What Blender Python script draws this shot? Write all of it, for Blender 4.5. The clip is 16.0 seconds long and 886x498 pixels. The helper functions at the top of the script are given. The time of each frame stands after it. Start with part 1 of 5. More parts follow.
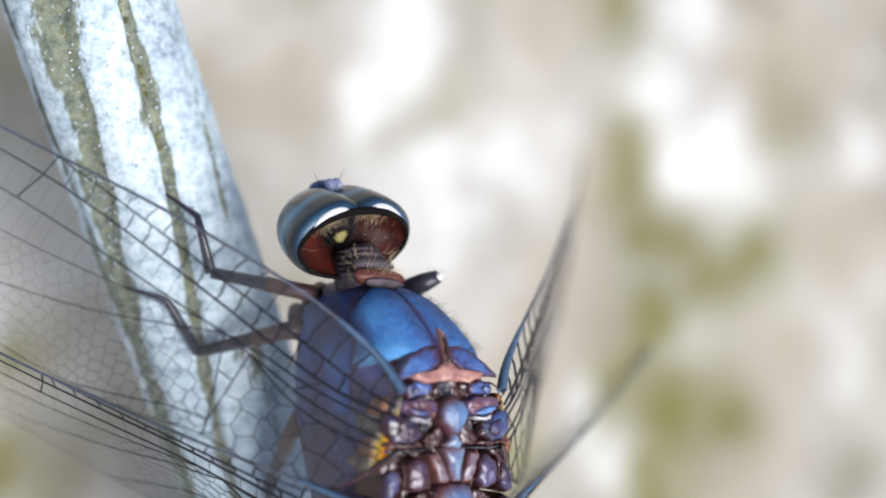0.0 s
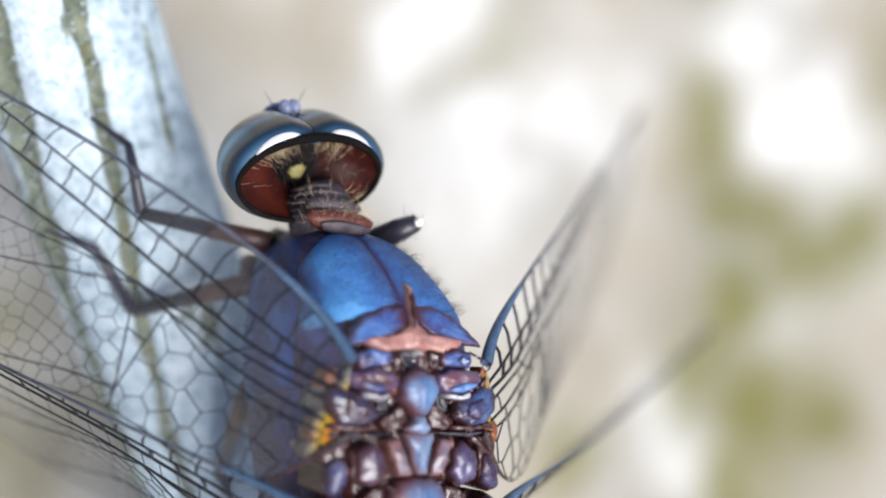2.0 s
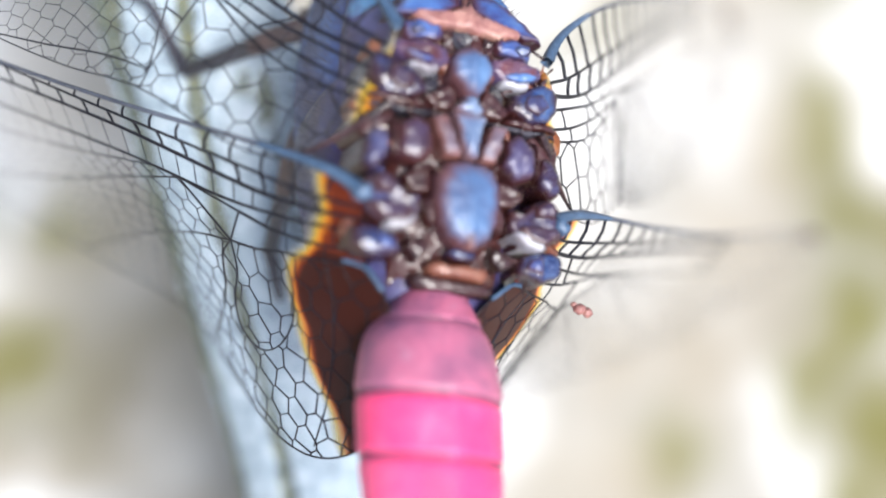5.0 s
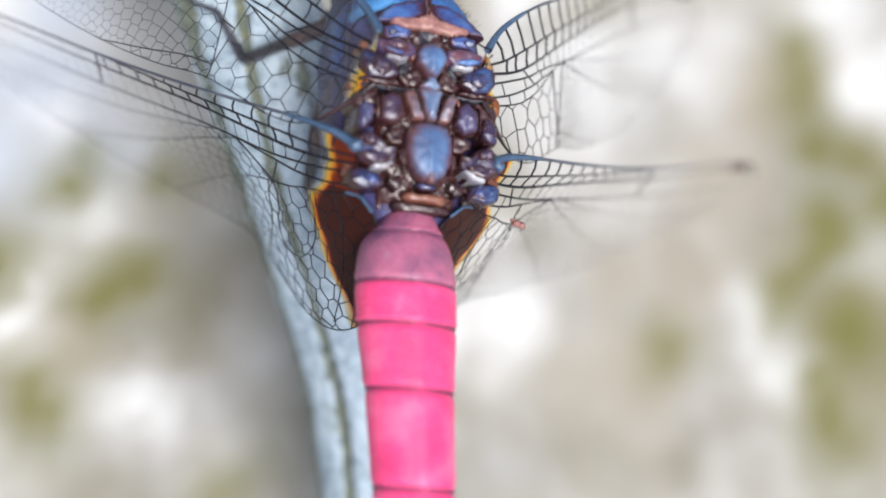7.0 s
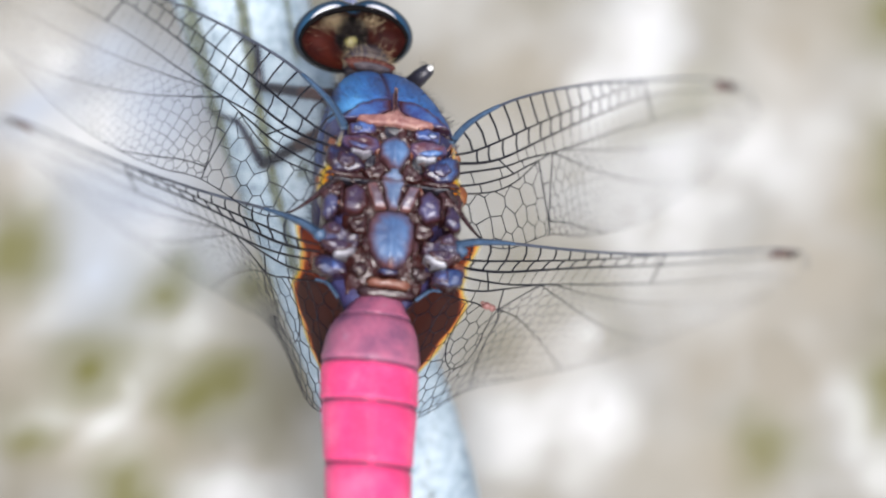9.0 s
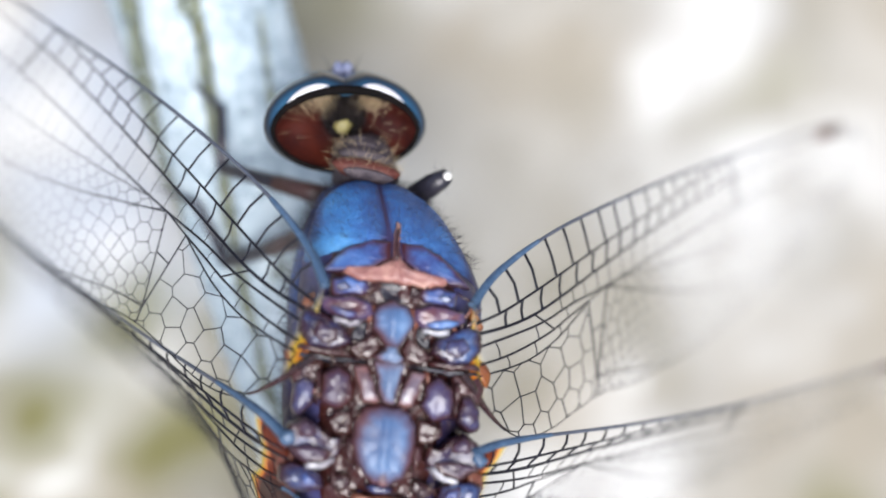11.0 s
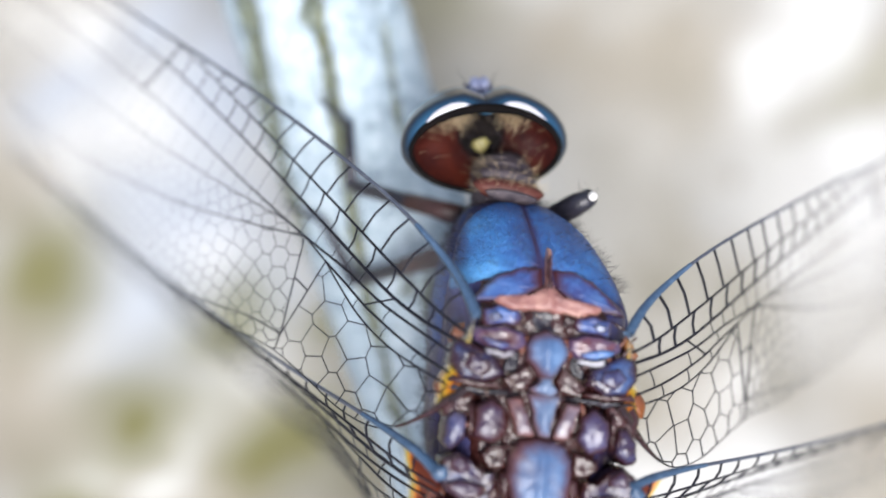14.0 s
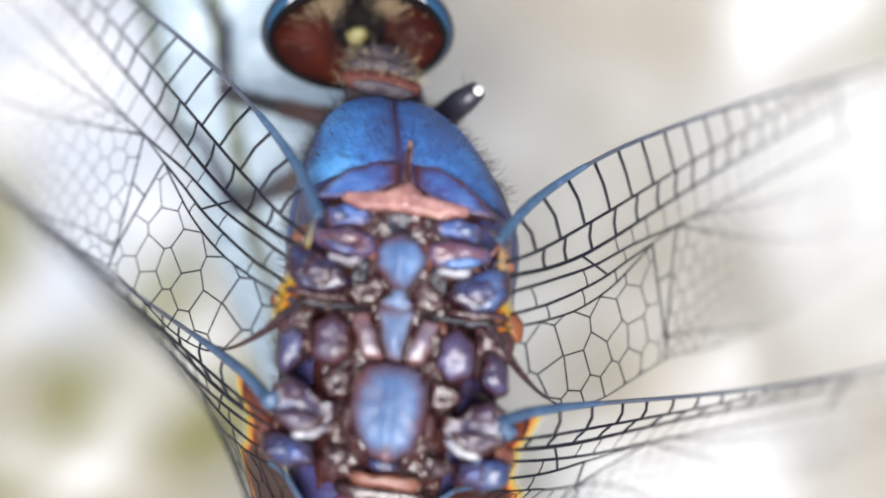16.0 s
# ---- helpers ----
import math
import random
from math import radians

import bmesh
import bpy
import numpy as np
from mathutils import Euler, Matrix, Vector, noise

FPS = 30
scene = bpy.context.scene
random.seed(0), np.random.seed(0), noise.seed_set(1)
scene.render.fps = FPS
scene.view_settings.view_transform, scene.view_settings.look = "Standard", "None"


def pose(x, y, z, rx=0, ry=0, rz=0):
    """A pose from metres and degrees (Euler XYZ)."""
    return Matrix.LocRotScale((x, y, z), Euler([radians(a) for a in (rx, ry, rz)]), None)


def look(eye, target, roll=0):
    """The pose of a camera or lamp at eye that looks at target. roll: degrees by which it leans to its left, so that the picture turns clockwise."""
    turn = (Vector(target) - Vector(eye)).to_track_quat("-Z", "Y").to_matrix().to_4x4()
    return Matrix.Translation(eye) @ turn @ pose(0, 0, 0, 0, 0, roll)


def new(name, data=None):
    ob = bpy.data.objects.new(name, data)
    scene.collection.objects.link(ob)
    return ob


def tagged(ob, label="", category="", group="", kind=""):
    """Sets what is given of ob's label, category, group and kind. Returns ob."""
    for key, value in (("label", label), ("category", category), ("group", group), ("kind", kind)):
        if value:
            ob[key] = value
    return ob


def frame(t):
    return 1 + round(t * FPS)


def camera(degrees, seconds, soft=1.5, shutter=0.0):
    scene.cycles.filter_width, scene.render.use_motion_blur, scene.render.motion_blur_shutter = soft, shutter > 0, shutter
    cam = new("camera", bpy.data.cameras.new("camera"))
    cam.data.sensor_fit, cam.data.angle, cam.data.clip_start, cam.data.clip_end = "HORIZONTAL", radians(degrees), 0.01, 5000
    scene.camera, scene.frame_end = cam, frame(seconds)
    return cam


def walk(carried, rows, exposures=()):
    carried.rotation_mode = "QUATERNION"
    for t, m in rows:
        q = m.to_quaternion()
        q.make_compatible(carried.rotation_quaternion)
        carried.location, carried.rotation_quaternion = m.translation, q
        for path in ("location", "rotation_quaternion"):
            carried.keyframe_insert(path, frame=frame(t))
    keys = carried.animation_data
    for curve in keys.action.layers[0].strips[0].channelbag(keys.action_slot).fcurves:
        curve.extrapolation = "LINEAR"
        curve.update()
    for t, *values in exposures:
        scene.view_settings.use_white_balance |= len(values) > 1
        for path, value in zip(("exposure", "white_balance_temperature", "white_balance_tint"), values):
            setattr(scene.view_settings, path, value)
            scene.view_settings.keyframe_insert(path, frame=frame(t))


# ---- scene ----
# Camera: a phone held close over a dragonfly, drifting from its flank to straight above.
MM = 0.001
cam = camera(34.01, 16.0, soft=2.0)
cam.data.dof.use_dof = True
cam.data.dof.aperture_fstop = 16.0
PATH = [
    (0, -40.14, 4.19, 57.97, 1.659, -34.330, 0.974),
    (0.5, -35.51, -0.74, 51.08, 5.194, -32.916, 0.609),
    (1, -29.03, 4.72, 47.04, -0.561, -29.636, 1.413),
    (1.5, -23.37, 0.46, 47.50, 4.210, -25.413, 1.634),
    (2, -26.62, 2.30, 49.54, 1.054, -29.127, 2.270),
    (2.5, -23.12, 2.26, 53.58, 1.849, -25.178, 2.739),
    (3, -29.51, -3.18, 57.24, 4.927, -27.234, 2.857),
    (3.5, -30.93, -9.28, 58.05, 7.709, -27.061, 3.191),
    (4, -29.22, -10.89, 55.27, 8.018, -26.182, 3.186),
    (4.5, -24.48, -16.58, 47.61, 11.116, -25.329, 3.340),
    (5, -19.57, -19.11, 44.83, 11.720, -23.728, 3.858),
    (5.2, -18.41, -20.82, 43.87, 12.603, -23.626, 3.821),
    (7.3, -21.65, -24.71, 80.43, 9.242, -16.367, 3.615),
    (7.5, -18.26, -25.39, 86.79, 10.428, -13.466, 4.195),
    (8, -13.78, -28.31, 86.65, 12.848, -11.835, 4.214),
    (8.5, -12.30, -27.09, 81.95, 12.649, -11.129, 4.380),
    (8.7, -6.25, -27.18, 78.78, 14.816, -7.795, 4.275),
    (10.8, -3.11, -6.57, 59.69, 6.608, -6.387, 6.752),
    (11, -4.38, -4.29, 57.62, 5.547, -6.628, 6.595),
    (11.5, -10.63, -1.06, 57.30, 3.540, -8.000, 6.086),
    (12, -17.80, 1.23, 53.55, 1.647, -11.471, 6.468),
    (12.5, -21.84, 0.73, 52.31, 2.083, -12.973, 6.585),
    (13, -18.91, 0.95, 54.00, 2.480, -9.772, 6.565),
    (13.5, -14.40, 0.50, 56.56, 2.481, -7.423, 6.727),
    (14, -8.99, -2.15, 55.44, 4.184, -5.166, 6.203),
    (14.5, -5.23, -3.34, 55.83, 4.849, -3.213, 6.529),
    (15, -1.74, -5.55, 56.67, 6.808, -1.876, 6.820),
    (15.5, 0.15, -8.51, 53.68, 8.565, -1.450, 7.128),
    (16, 0.79, -5.70, 46.80, 6.153, -1.362, 7.096),
]
walk(cam, [(t, pose(x * MM, y * MM, z * MM, rx, ry, rz)) for t, x, y, z, rx, ry, rz in PATH],
     exposures=[(0.0, 0.53), (1.5, 0.60), (4.0, 0.73), (5.2, 0.97), (7.3, 0.43), (8.7, 0.36), (10.8, 0.58), (14.5, 0.60), (16.0, 0.72)])

# Light: bright hazy daylight.
SUN_EL, SUN_AZ = 71.0, 174.0
world = bpy.data.worlds.new("daylight")
scene.world = world
world.use_nodes = True
wn = world.node_tree.nodes
sky = wn.new("ShaderNodeTexSky")
sky.sky_type = "NISHITA"
sky.sun_disc = False
sky.sun_elevation = radians(SUN_EL)
sky.sun_rotation = radians(SUN_AZ)
sky.dust_density = 1.8
wn["Background"].inputs["Strength"].default_value = 0.105
world.node_tree.links.new(sky.outputs["Color"], wn["Background"].inputs["Color"])
sun = new("sun", bpy.data.lights.new("sun", "SUN"))
sun.data.energy = 4.15
sun.data.angle = radians(34)
sun.data.color = (1.0, 0.985, 0.978)
sd = Vector((math.sin(radians(SUN_AZ)) * math.cos(radians(SUN_EL)), math.cos(radians(SUN_AZ)) * math.cos(radians(SUN_EL)), math.sin(radians(SUN_EL))))
sun.matrix_world = look(sd * 3, (0, 0, 0))

# ---------------------------------------------------------------- materials
def material(name, rough=0.5, metal=0.0, spec=0.5, coat=0.0):
    m = bpy.data.materials.new(name)
    m.use_nodes = True
    b = m.node_tree.nodes["Principled BSDF"]
    b.inputs["Roughness"].default_value = rough
    b.inputs["Metallic"].default_value = metal
    b.inputs["Specular IOR Level"].default_value = spec
    b.inputs["Coat Weight"].default_value = coat
    b.inputs["Coat Roughness"].default_value = 0.12
    return m, m.node_tree, b


def link(nt, a, b):
    nt.links.new(a, b)


def coords(nt, scale):
    """Object coordinates in units of 1 / scale metres."""
    tc = nt.nodes.new("ShaderNodeTexCoord")
    mp = nt.nodes.new("ShaderNodeMapping")
    mp.inputs["Scale"].default_value = scale if isinstance(scale, tuple) else (scale,) * 3
    link(nt, tc.outputs["Object"], mp.inputs["Vector"])
    return mp.outputs["Vector"]


def noise_tex(nt, scale, detail=4.0, rough=0.55):
    n = nt.nodes.new("ShaderNodeTexNoise")
    n.inputs["Scale"].default_value = 1.0
    n.inputs["Detail"].default_value = detail
    n.inputs["Roughness"].default_value = rough
    link(nt, coords(nt, scale), n.inputs["Vector"])
    return n.outputs["Fac"]


def ramp(nt, fac, stops):
    r = nt.nodes.new("ShaderNodeValToRGB")
    els = r.color_ramp.elements
    while len(els) < len(stops):
        els.new(0.5)
    for e, (p, c) in zip(els, stops):
        e.position, e.color = p, (*c, 1)
    link(nt, fac, r.inputs["Fac"])
    return r.outputs["Color"]


def mix(nt, fac, a, b):
    m = nt.nodes.new("ShaderNodeMix")
    m.data_type = "RGBA"
    for i, v in ((0, fac), (6, a), (7, b)):
        if isinstance(v, (int, float)):
            m.inputs[i].default_value = v
        elif isinstance(v, tuple):
            m.inputs[i].default_value = (*v, 1)
        else:
            link(nt, v, m.inputs[i])
    return m.outputs[2]


def bump(nt, b, height, strength, dist):
    n = nt.nodes.new("ShaderNodeBump")
    n.inputs["Strength"].default_value = strength
    n.inputs["Distance"].default_value = dist
    link(nt, height, n.inputs["Height"])
    link(nt, n.outputs["Normal"], b.inputs["Normal"])


def two_scale(name, dark, mid, light, coarse, fine, rough=0.5, spec=0.5, coat=0.0, bumps=0.3, metal=0.0, sheen=0.0, depth=0.00003):
    """A surface mottled at two scales. coarse, fine: noise cells per metre."""
    m, nt, b = material(name, rough, metal, spec, coat)
    f1, f2 = noise_tex(nt, coarse, 3), noise_tex(nt, fine, 5, 0.65)
    c1 = ramp(nt, f1, [(0.3, dark), (0.52, mid), (0.72, light)])
    c2 = ramp(nt, f2, [(0.3, dark), (0.5, mid), (0.7, light)])
    link(nt, mix(nt, 0.45, c1, c2), b.inputs["Base Color"])
    bump(nt, b, f2, bumps, depth)
    if sheen:
        b.inputs["Sheen Weight"].default_value = sheen
        b.inputs["Sheen Roughness"].default_value = 0.5
        b.inputs["Sheen Tint"].default_value = (0.45, 0.7, 1.0, 1)
    return m


def cuticle(name, tones, coarse, fine, rough=0.32, coat=0.25, spec=0.5, depth=0.00006, bumps=0.28, edge=None):
    """Insect cuticle stained in patches of several tones, with fine pits; edge is the bare cuticle that shows where the bloom thins out."""
    m, nt, b = material(name, rough, 0.0, spec, coat)
    f0, f1, f2 = noise_tex(nt, coarse * 0.45, 2), noise_tex(nt, coarse, 4, 0.6), noise_tex(nt, fine, 5, 0.65)
    n = len(tones)
    c0 = ramp(nt, f0, [(0.32 + 0.36 * k / (n - 1), t) for k, t in enumerate(tones)])
    c1 = ramp(nt, f1, [(0.34 + 0.32 * k / (n - 1), t) for k, t in enumerate(tones)])
    c2 = ramp(nt, f2, [(0.30 + 0.40 * k / (n - 1), t) for k, t in enumerate(tones)])
    col = mix(nt, 0.25, mix(nt, 0.55, c0, c1), c2)
    if edge:
        at = nt.nodes.new("ShaderNodeAttribute")
        at.attribute_name = "bloom"
        g = nt.nodes.new("ShaderNodeMath")
        g.operation = "MULTIPLY_ADD"
        link(nt, f1, g.inputs[0])
        g.inputs[1].default_value = 0.9
        link(nt, at.outputs["Fac"], g.inputs[2])
        col = mix(nt, ramp(nt, g.outputs[0], [(0.50, (0, 0, 0)), (0.92, (1, 1, 1))]), edge, col)
    link(nt, col, b.inputs["Base Color"])
    add = nt.nodes.new("ShaderNodeMath")
    add.operation = "MULTIPLY_ADD"
    link(nt, f1, add.inputs[0])
    add.inputs[1].default_value = 2.5
    link(nt, f2, add.inputs[2])
    bump(nt, b, add.outputs[0], bumps, depth)
    r = ramp(nt, f2, [(0.3, (rough * 0.75,) * 3), (0.7, (min(1, rough * 1.5),) * 3)])
    link(nt, r, b.inputs["Roughness"])
    return m


BLUE = cuticle("pruinose_blue", [(0.024, 0.028, 0.11), (0.026, 0.105, 0.33), (0.052, 0.225, 0.52), (0.16, 0.43, 0.70)], 300, 7000, 0.45, 0.0, 0.45, depth=0.00010, bumps=0.9, edge=(0.030, 0.026, 0.10))
ridged = BLUE.node_tree
ridge = ridged.nodes.new("ShaderNodeTexWave")
ridge.wave_type, ridge.bands_direction = "BANDS", "Y"
ridge.inputs["Scale"].default_value = 1.0
ridge.inputs["Distortion"].default_value = 7.0
ridge.inputs["Detail"].default_value = 2.0
ridge.inputs["Detail Scale"].default_value = 0.5
link(ridged, coords(ridged, (1500, 3800, 1500)), ridge.inputs["Vector"])
first = [n for n in ridged.nodes if n.bl_idname == "ShaderNodeBump"][0]
second = ridged.nodes.new("ShaderNodeBump")
second.inputs["Strength"].default_value = 0.4
second.inputs["Distance"].default_value = 0.00004
link(ridged, ridge.outputs["Fac"], second.inputs["Height"])
link(ridged, first.outputs["Normal"], second.inputs["Normal"])
link(ridged, second.outputs["Normal"], ridged.nodes["Principled BSDF"].inputs["Normal"])
LOBE = cuticle("violet_blue_plate", [(0.022, 0.015, 0.05), (0.030, 0.038, 0.14), (0.045, 0.105, 0.29), (0.11, 0.22, 0.42)], 600, 9000, 0.34, 0.12, edge=(0.05, 0.015, 0.020))
SIDE = cuticle("dark_violet_flank", [(0.012, 0.008, 0.020), (0.034, 0.020, 0.052), (0.034, 0.034, 0.105), (0.075, 0.08, 0.21)], 700, 7000, 0.42, 0.0, 0.3)
PURPLE = cuticle("purple_brown_sclerite", [(0.012, 0.005, 0.009), (0.032, 0.012, 0.020), (0.036, 0.025, 0.055), (0.042, 0.052, 0.13), (0.12, 0.12, 0.21)], 800, 9000, 0.24, 0.1, 0.45, edge=(0.036, 0.011, 0.010))
DARKBLUE = cuticle("dark_blue_knob", [(0.008, 0.005, 0.010), (0.022, 0.012, 0.025), (0.016, 0.022, 0.07), (0.026, 0.055, 0.16), (0.08, 0.13, 0.25)], 900, 9000, 0.22, 0.2, edge=(0.03, 0.009, 0.009))
PALE = cuticle("pale_lilac_plate", [(0.06, 0.026, 0.028), (0.105, 0.058, 0.064), (0.13, 0.11, 0.15), (0.25, 0.24, 0.28)], 1000, 9000, 0.30, 0.3, edge=(0.17, 0.07, 0.06))
SCUT = cuticle("scutellum_blue", [(0.045, 0.038, 0.070), (0.050, 0.070, 0.145), (0.060, 0.120, 0.245), (0.11, 0.20, 0.35)], 500, 9000, 0.38, 0.1, 0.45, edge=(0.09, 0.036, 0.04))
ICE = cuticle("pale_blue_plate", [(0.04, 0.045, 0.085), (0.07, 0.095, 0.175), (0.10, 0.15, 0.25), (0.20, 0.25, 0.34)], 700, 9000, 0.30, 0.2, edge=(0.16, 0.09, 0.10))
# Pale rims whose white also carries the sun's glints, painted into the colour.
PALE_GLINT = cuticle("pale_rim_with_glint", [(0.10, 0.07, 0.08), (0.20, 0.18, 0.20), (0.34, 0.33, 0.36), (0.52, 0.52, 0.53)], 900, 9000, 0.25, 0.3)
LILAC = cuticle("lilac_brown_plate", [(0.015, 0.006, 0.010), (0.035, 0.014, 0.026), (0.048, 0.036, 0.085), (0.085, 0.085, 0.18)], 600, 9000, 0.28, 0.2, edge=(0.055, 0.017, 0.016))
WINE = cuticle("wine_brown_skin", [(0.010, 0.003, 0.004), (0.029, 0.008, 0.008), (0.050, 0.016, 0.016), (0.072, 0.036, 0.041)], 800, 9000, 0.28, 0.2, edge=(0.04, 0.012, 0.011))
HINGE = cuticle("red_violet_hinge", [(0.020, 0.012, 0.034), (0.060, 0.018, 0.022), (0.12, 0.032, 0.030), (0.095, 0.075, 0.14)], 700, 9000, 0.26, 0.25, edge=(0.07, 0.05, 0.11))
SALMON = cuticle("salmon_brown_crest", [(0.09, 0.026, 0.030), (0.24, 0.10, 0.088), (0.38, 0.20, 0.16), (0.56, 0.37, 0.29)], 1000, 9000, 0.42, 0.1)
BROWN = cuticle("red_brown_cuticle", [(0.004, 0.002, 0.002), (0.018, 0.006, 0.006), (0.042, 0.014, 0.013), (0.065, 0.034, 0.042)], 900, 8000, 0.26, 0.25)
RUST = cuticle("rusty_cuticle", [(0.025, 0.007, 0.006), (0.085, 0.024, 0.015), (0.17, 0.055, 0.03), (0.28, 0.13, 0.09)], 1000, 8000, 0.35, 0.2)
ORANGE = cuticle("orange_skin", [(0.04, 0.010, 0.006), (0.11, 0.026, 0.008), (0.22, 0.065, 0.010), (0.40, 0.20, 0.030)], 450, 8000, 0.5, 0.0)
SHOULDER = cuticle("violet_blue_shoulder", [(0.014, 0.009, 0.030), (0.022, 0.017, 0.066), (0.022, 0.038, 0.135), (0.045, 0.105, 0.29)], 420, 7000, 0.45, 0.0, 0.3)
NECK = cuticle("greyish_neck", [(0.012, 0.008, 0.011), (0.030, 0.022, 0.030), (0.060, 0.046, 0.054), (0.14, 0.11, 0.115)], 1200, 6000, 0.6, 0.0, depth=0.0001, bumps=0.7)
BLACK = two_scale("black_leg", (0.006, 0.006, 0.009), (0.015, 0.014, 0.022), (0.05, 0.045, 0.06), 900, 9000, 0.4)
LEG = two_scale("dusky_leg", (0.004, 0.004, 0.009), (0.012, 0.011, 0.022), (0.042, 0.036, 0.055), 600, 9000, 0.32, 0.45)
COXA = two_scale("brown_leg_base", (0.018, 0.008, 0.008), (0.050, 0.020, 0.018), (0.11, 0.055, 0.048), 700, 9000, 0.45)
YELLOW = two_scale("olive_yellow_spot", (0.09, 0.075, 0.025), (0.22, 0.19, 0.06), (0.36, 0.33, 0.13), 900, 9000, 0.5)
HAIR = two_scale("tan_hair", (0.35, 0.24, 0.13), (0.52, 0.40, 0.25), (0.70, 0.58, 0.40), 900, 5000, 0.45)
DARKHAIR = two_scale("dark_hair", (0.012, 0.01, 0.012), (0.03, 0.025, 0.03), (0.06, 0.05, 0.05), 900, 5000, 0.5)
WHITE = two_scale("cut_pith", (0.55, 0.52, 0.48), (0.72, 0.70, 0.66), (0.85, 0.84, 0.8), 1500, 9000, 0.5)
VEIN = two_scale("dark_vein", (0.003, 0.003, 0.006), (0.006, 0.006, 0.011), (0.015, 0.015, 0.025), 300, 6000, 0.4, 0.2)
COSTA = two_scale("grey_blue_costa", (0.028, 0.032, 0.048), (0.060, 0.068, 0.095), (0.13, 0.145, 0.185), 300, 6000, 0.35)
BLUEVEIN = two_scale("blue_vein_root", (0.018, 0.035, 0.070), (0.040, 0.080, 0.145), (0.11, 0.165, 0.25), 700, 6000, 0.45)
STIGMA = two_scale("brown_pterostigma", (0.05, 0.03, 0.03), (0.10, 0.06, 0.05), (0.16, 0.10, 0.08), 600, 6000, 0.4)
EYEBACK = two_scale("dark_red_brown_eye_back", (0.004, 0.001, 0.001), (0.026, 0.004, 0.003), (0.085, 0.014, 0.006), 420, 6000, 0.55, 0.2)


def eye_material():
    m, nt, b = material("teal_compound_eye", 0.32, 0.0, 0.5, 0.6)
    # Bands mix pigment stripes with sky reflections and sheen painted into the colour.
    w = nt.nodes.new("ShaderNodeTexWave")
    w.wave_type, w.bands_direction = "BANDS", "Y"
    w.inputs["Scale"].default_value = 1.0
    w.inputs["Distortion"].default_value = 3.5
    w.inputs["Detail"].default_value = 1.5
    link(nt, coords(nt, (90, 185, 60)), w.inputs["Vector"])
    c = ramp(nt, w.outputs["Fac"], [(0.1, (0.002, 0.003, 0.006)), (0.36, (0.004, 0.010, 0.024)), (0.6, (0.012, 0.055, 0.11)), (1.0, (0.045, 0.16, 0.26))])
    f = noise_tex(nt, 14000, 2)
    link(nt, mix(nt, 0.15, c, ramp(nt, f, [(0.35, (0.004, 0.008, 0.014)), (0.65, (0.018, 0.055, 0.09))])), b.inputs["Base Color"])
    v = nt.nodes.new("ShaderNodeTexVoronoi")
    v.inputs["Scale"].default_value = 1.0
    link(nt, coords(nt, 22000), v.inputs["Vector"])
    bump(nt, b, v.outputs["Distance"], 0.05, 0.00001)
    b.inputs["Coat IOR"].default_value = 1.5
    return m


def abdomen_material():
    m, nt, b = material("pink_pruinose_abdomen", 0.42, 0, 0.4)
    f1, f2 = noise_tex(nt, 350, 3), noise_tex(nt, 6000, 5, 0.65)
    c1 = ramp(nt, f1, [(0.3, (0.56, 0.022, 0.11)), (0.5, (0.76, 0.05, 0.18)), (0.68, (0.76, 0.16, 0.29))])
    c2 = ramp(nt, f2, [(0.3, (0.46, 0.02, 0.09)), (0.55, (0.78, 0.055, 0.19)), (0.75, (0.84, 0.24, 0.34))])
    link(nt, mix(nt, 0.42, c1, c2), b.inputs["Base Color"])
    bump(nt, b, f2, 0.7, 0.00005)
    b.inputs["Sheen Weight"].default_value = 0.1
    b.inputs["Sheen Tint"].default_value = (1, 0.6, 0.8, 1)
    return m


def membrane_material():
    """Clear, faintly glossy wing skin; the pigment attribute turns it amber and rust."""
    m, nt, b = material("wing_membrane", 0.3, 0, 0.12)
    at = nt.nodes.new("ShaderNodeAttribute")
    at.attribute_name = "pigment"
    f = noise_tex(nt, 900, 3)
    add = nt.nodes.new("ShaderNodeMath")
    add.operation = "MULTIPLY_ADD"
    link(nt, f, add.inputs[0])
    add.inputs[1].default_value = 0.12
    link(nt, at.outputs["Fac"], add.inputs[2])
    col = ramp(nt, add.outputs[0], [(0.06, (0.75, 0.78, 0.80)), (0.30, (0.66, 0.47, 0.06)), (0.52, (0.50, 0.15, 0.012)), (0.64, (0.12, 0.018, 0.005)), (0.78, (0.028, 0.006, 0.004))])
    link(nt, col, b.inputs["Base Color"])
    tr = nt.nodes.new("ShaderNodeBsdfTransparent")
    link(nt, mix(nt, ramp(nt, at.outputs["Fac"], [(0.0, (0.03,) * 3), (0.3, (0.6,) * 3)]), (1.0, 1.0, 1.0), col), tr.inputs["Color"])
    ms = nt.nodes.new("ShaderNodeMixShader")
    fac = ramp(nt, at.outputs["Fac"], [(0.0, (0.022,) * 3), (0.25, (0.35,) * 3), (0.6, (0.97,) * 3)])
    link(nt, fac, ms.inputs["Fac"])
    link(nt, tr.outputs[0], ms.inputs[1])
    link(nt, b.outputs[0], ms.inputs[2])
    link(nt, ms.outputs[0], nt.nodes["Material Output"].inputs["Surface"])
    return m


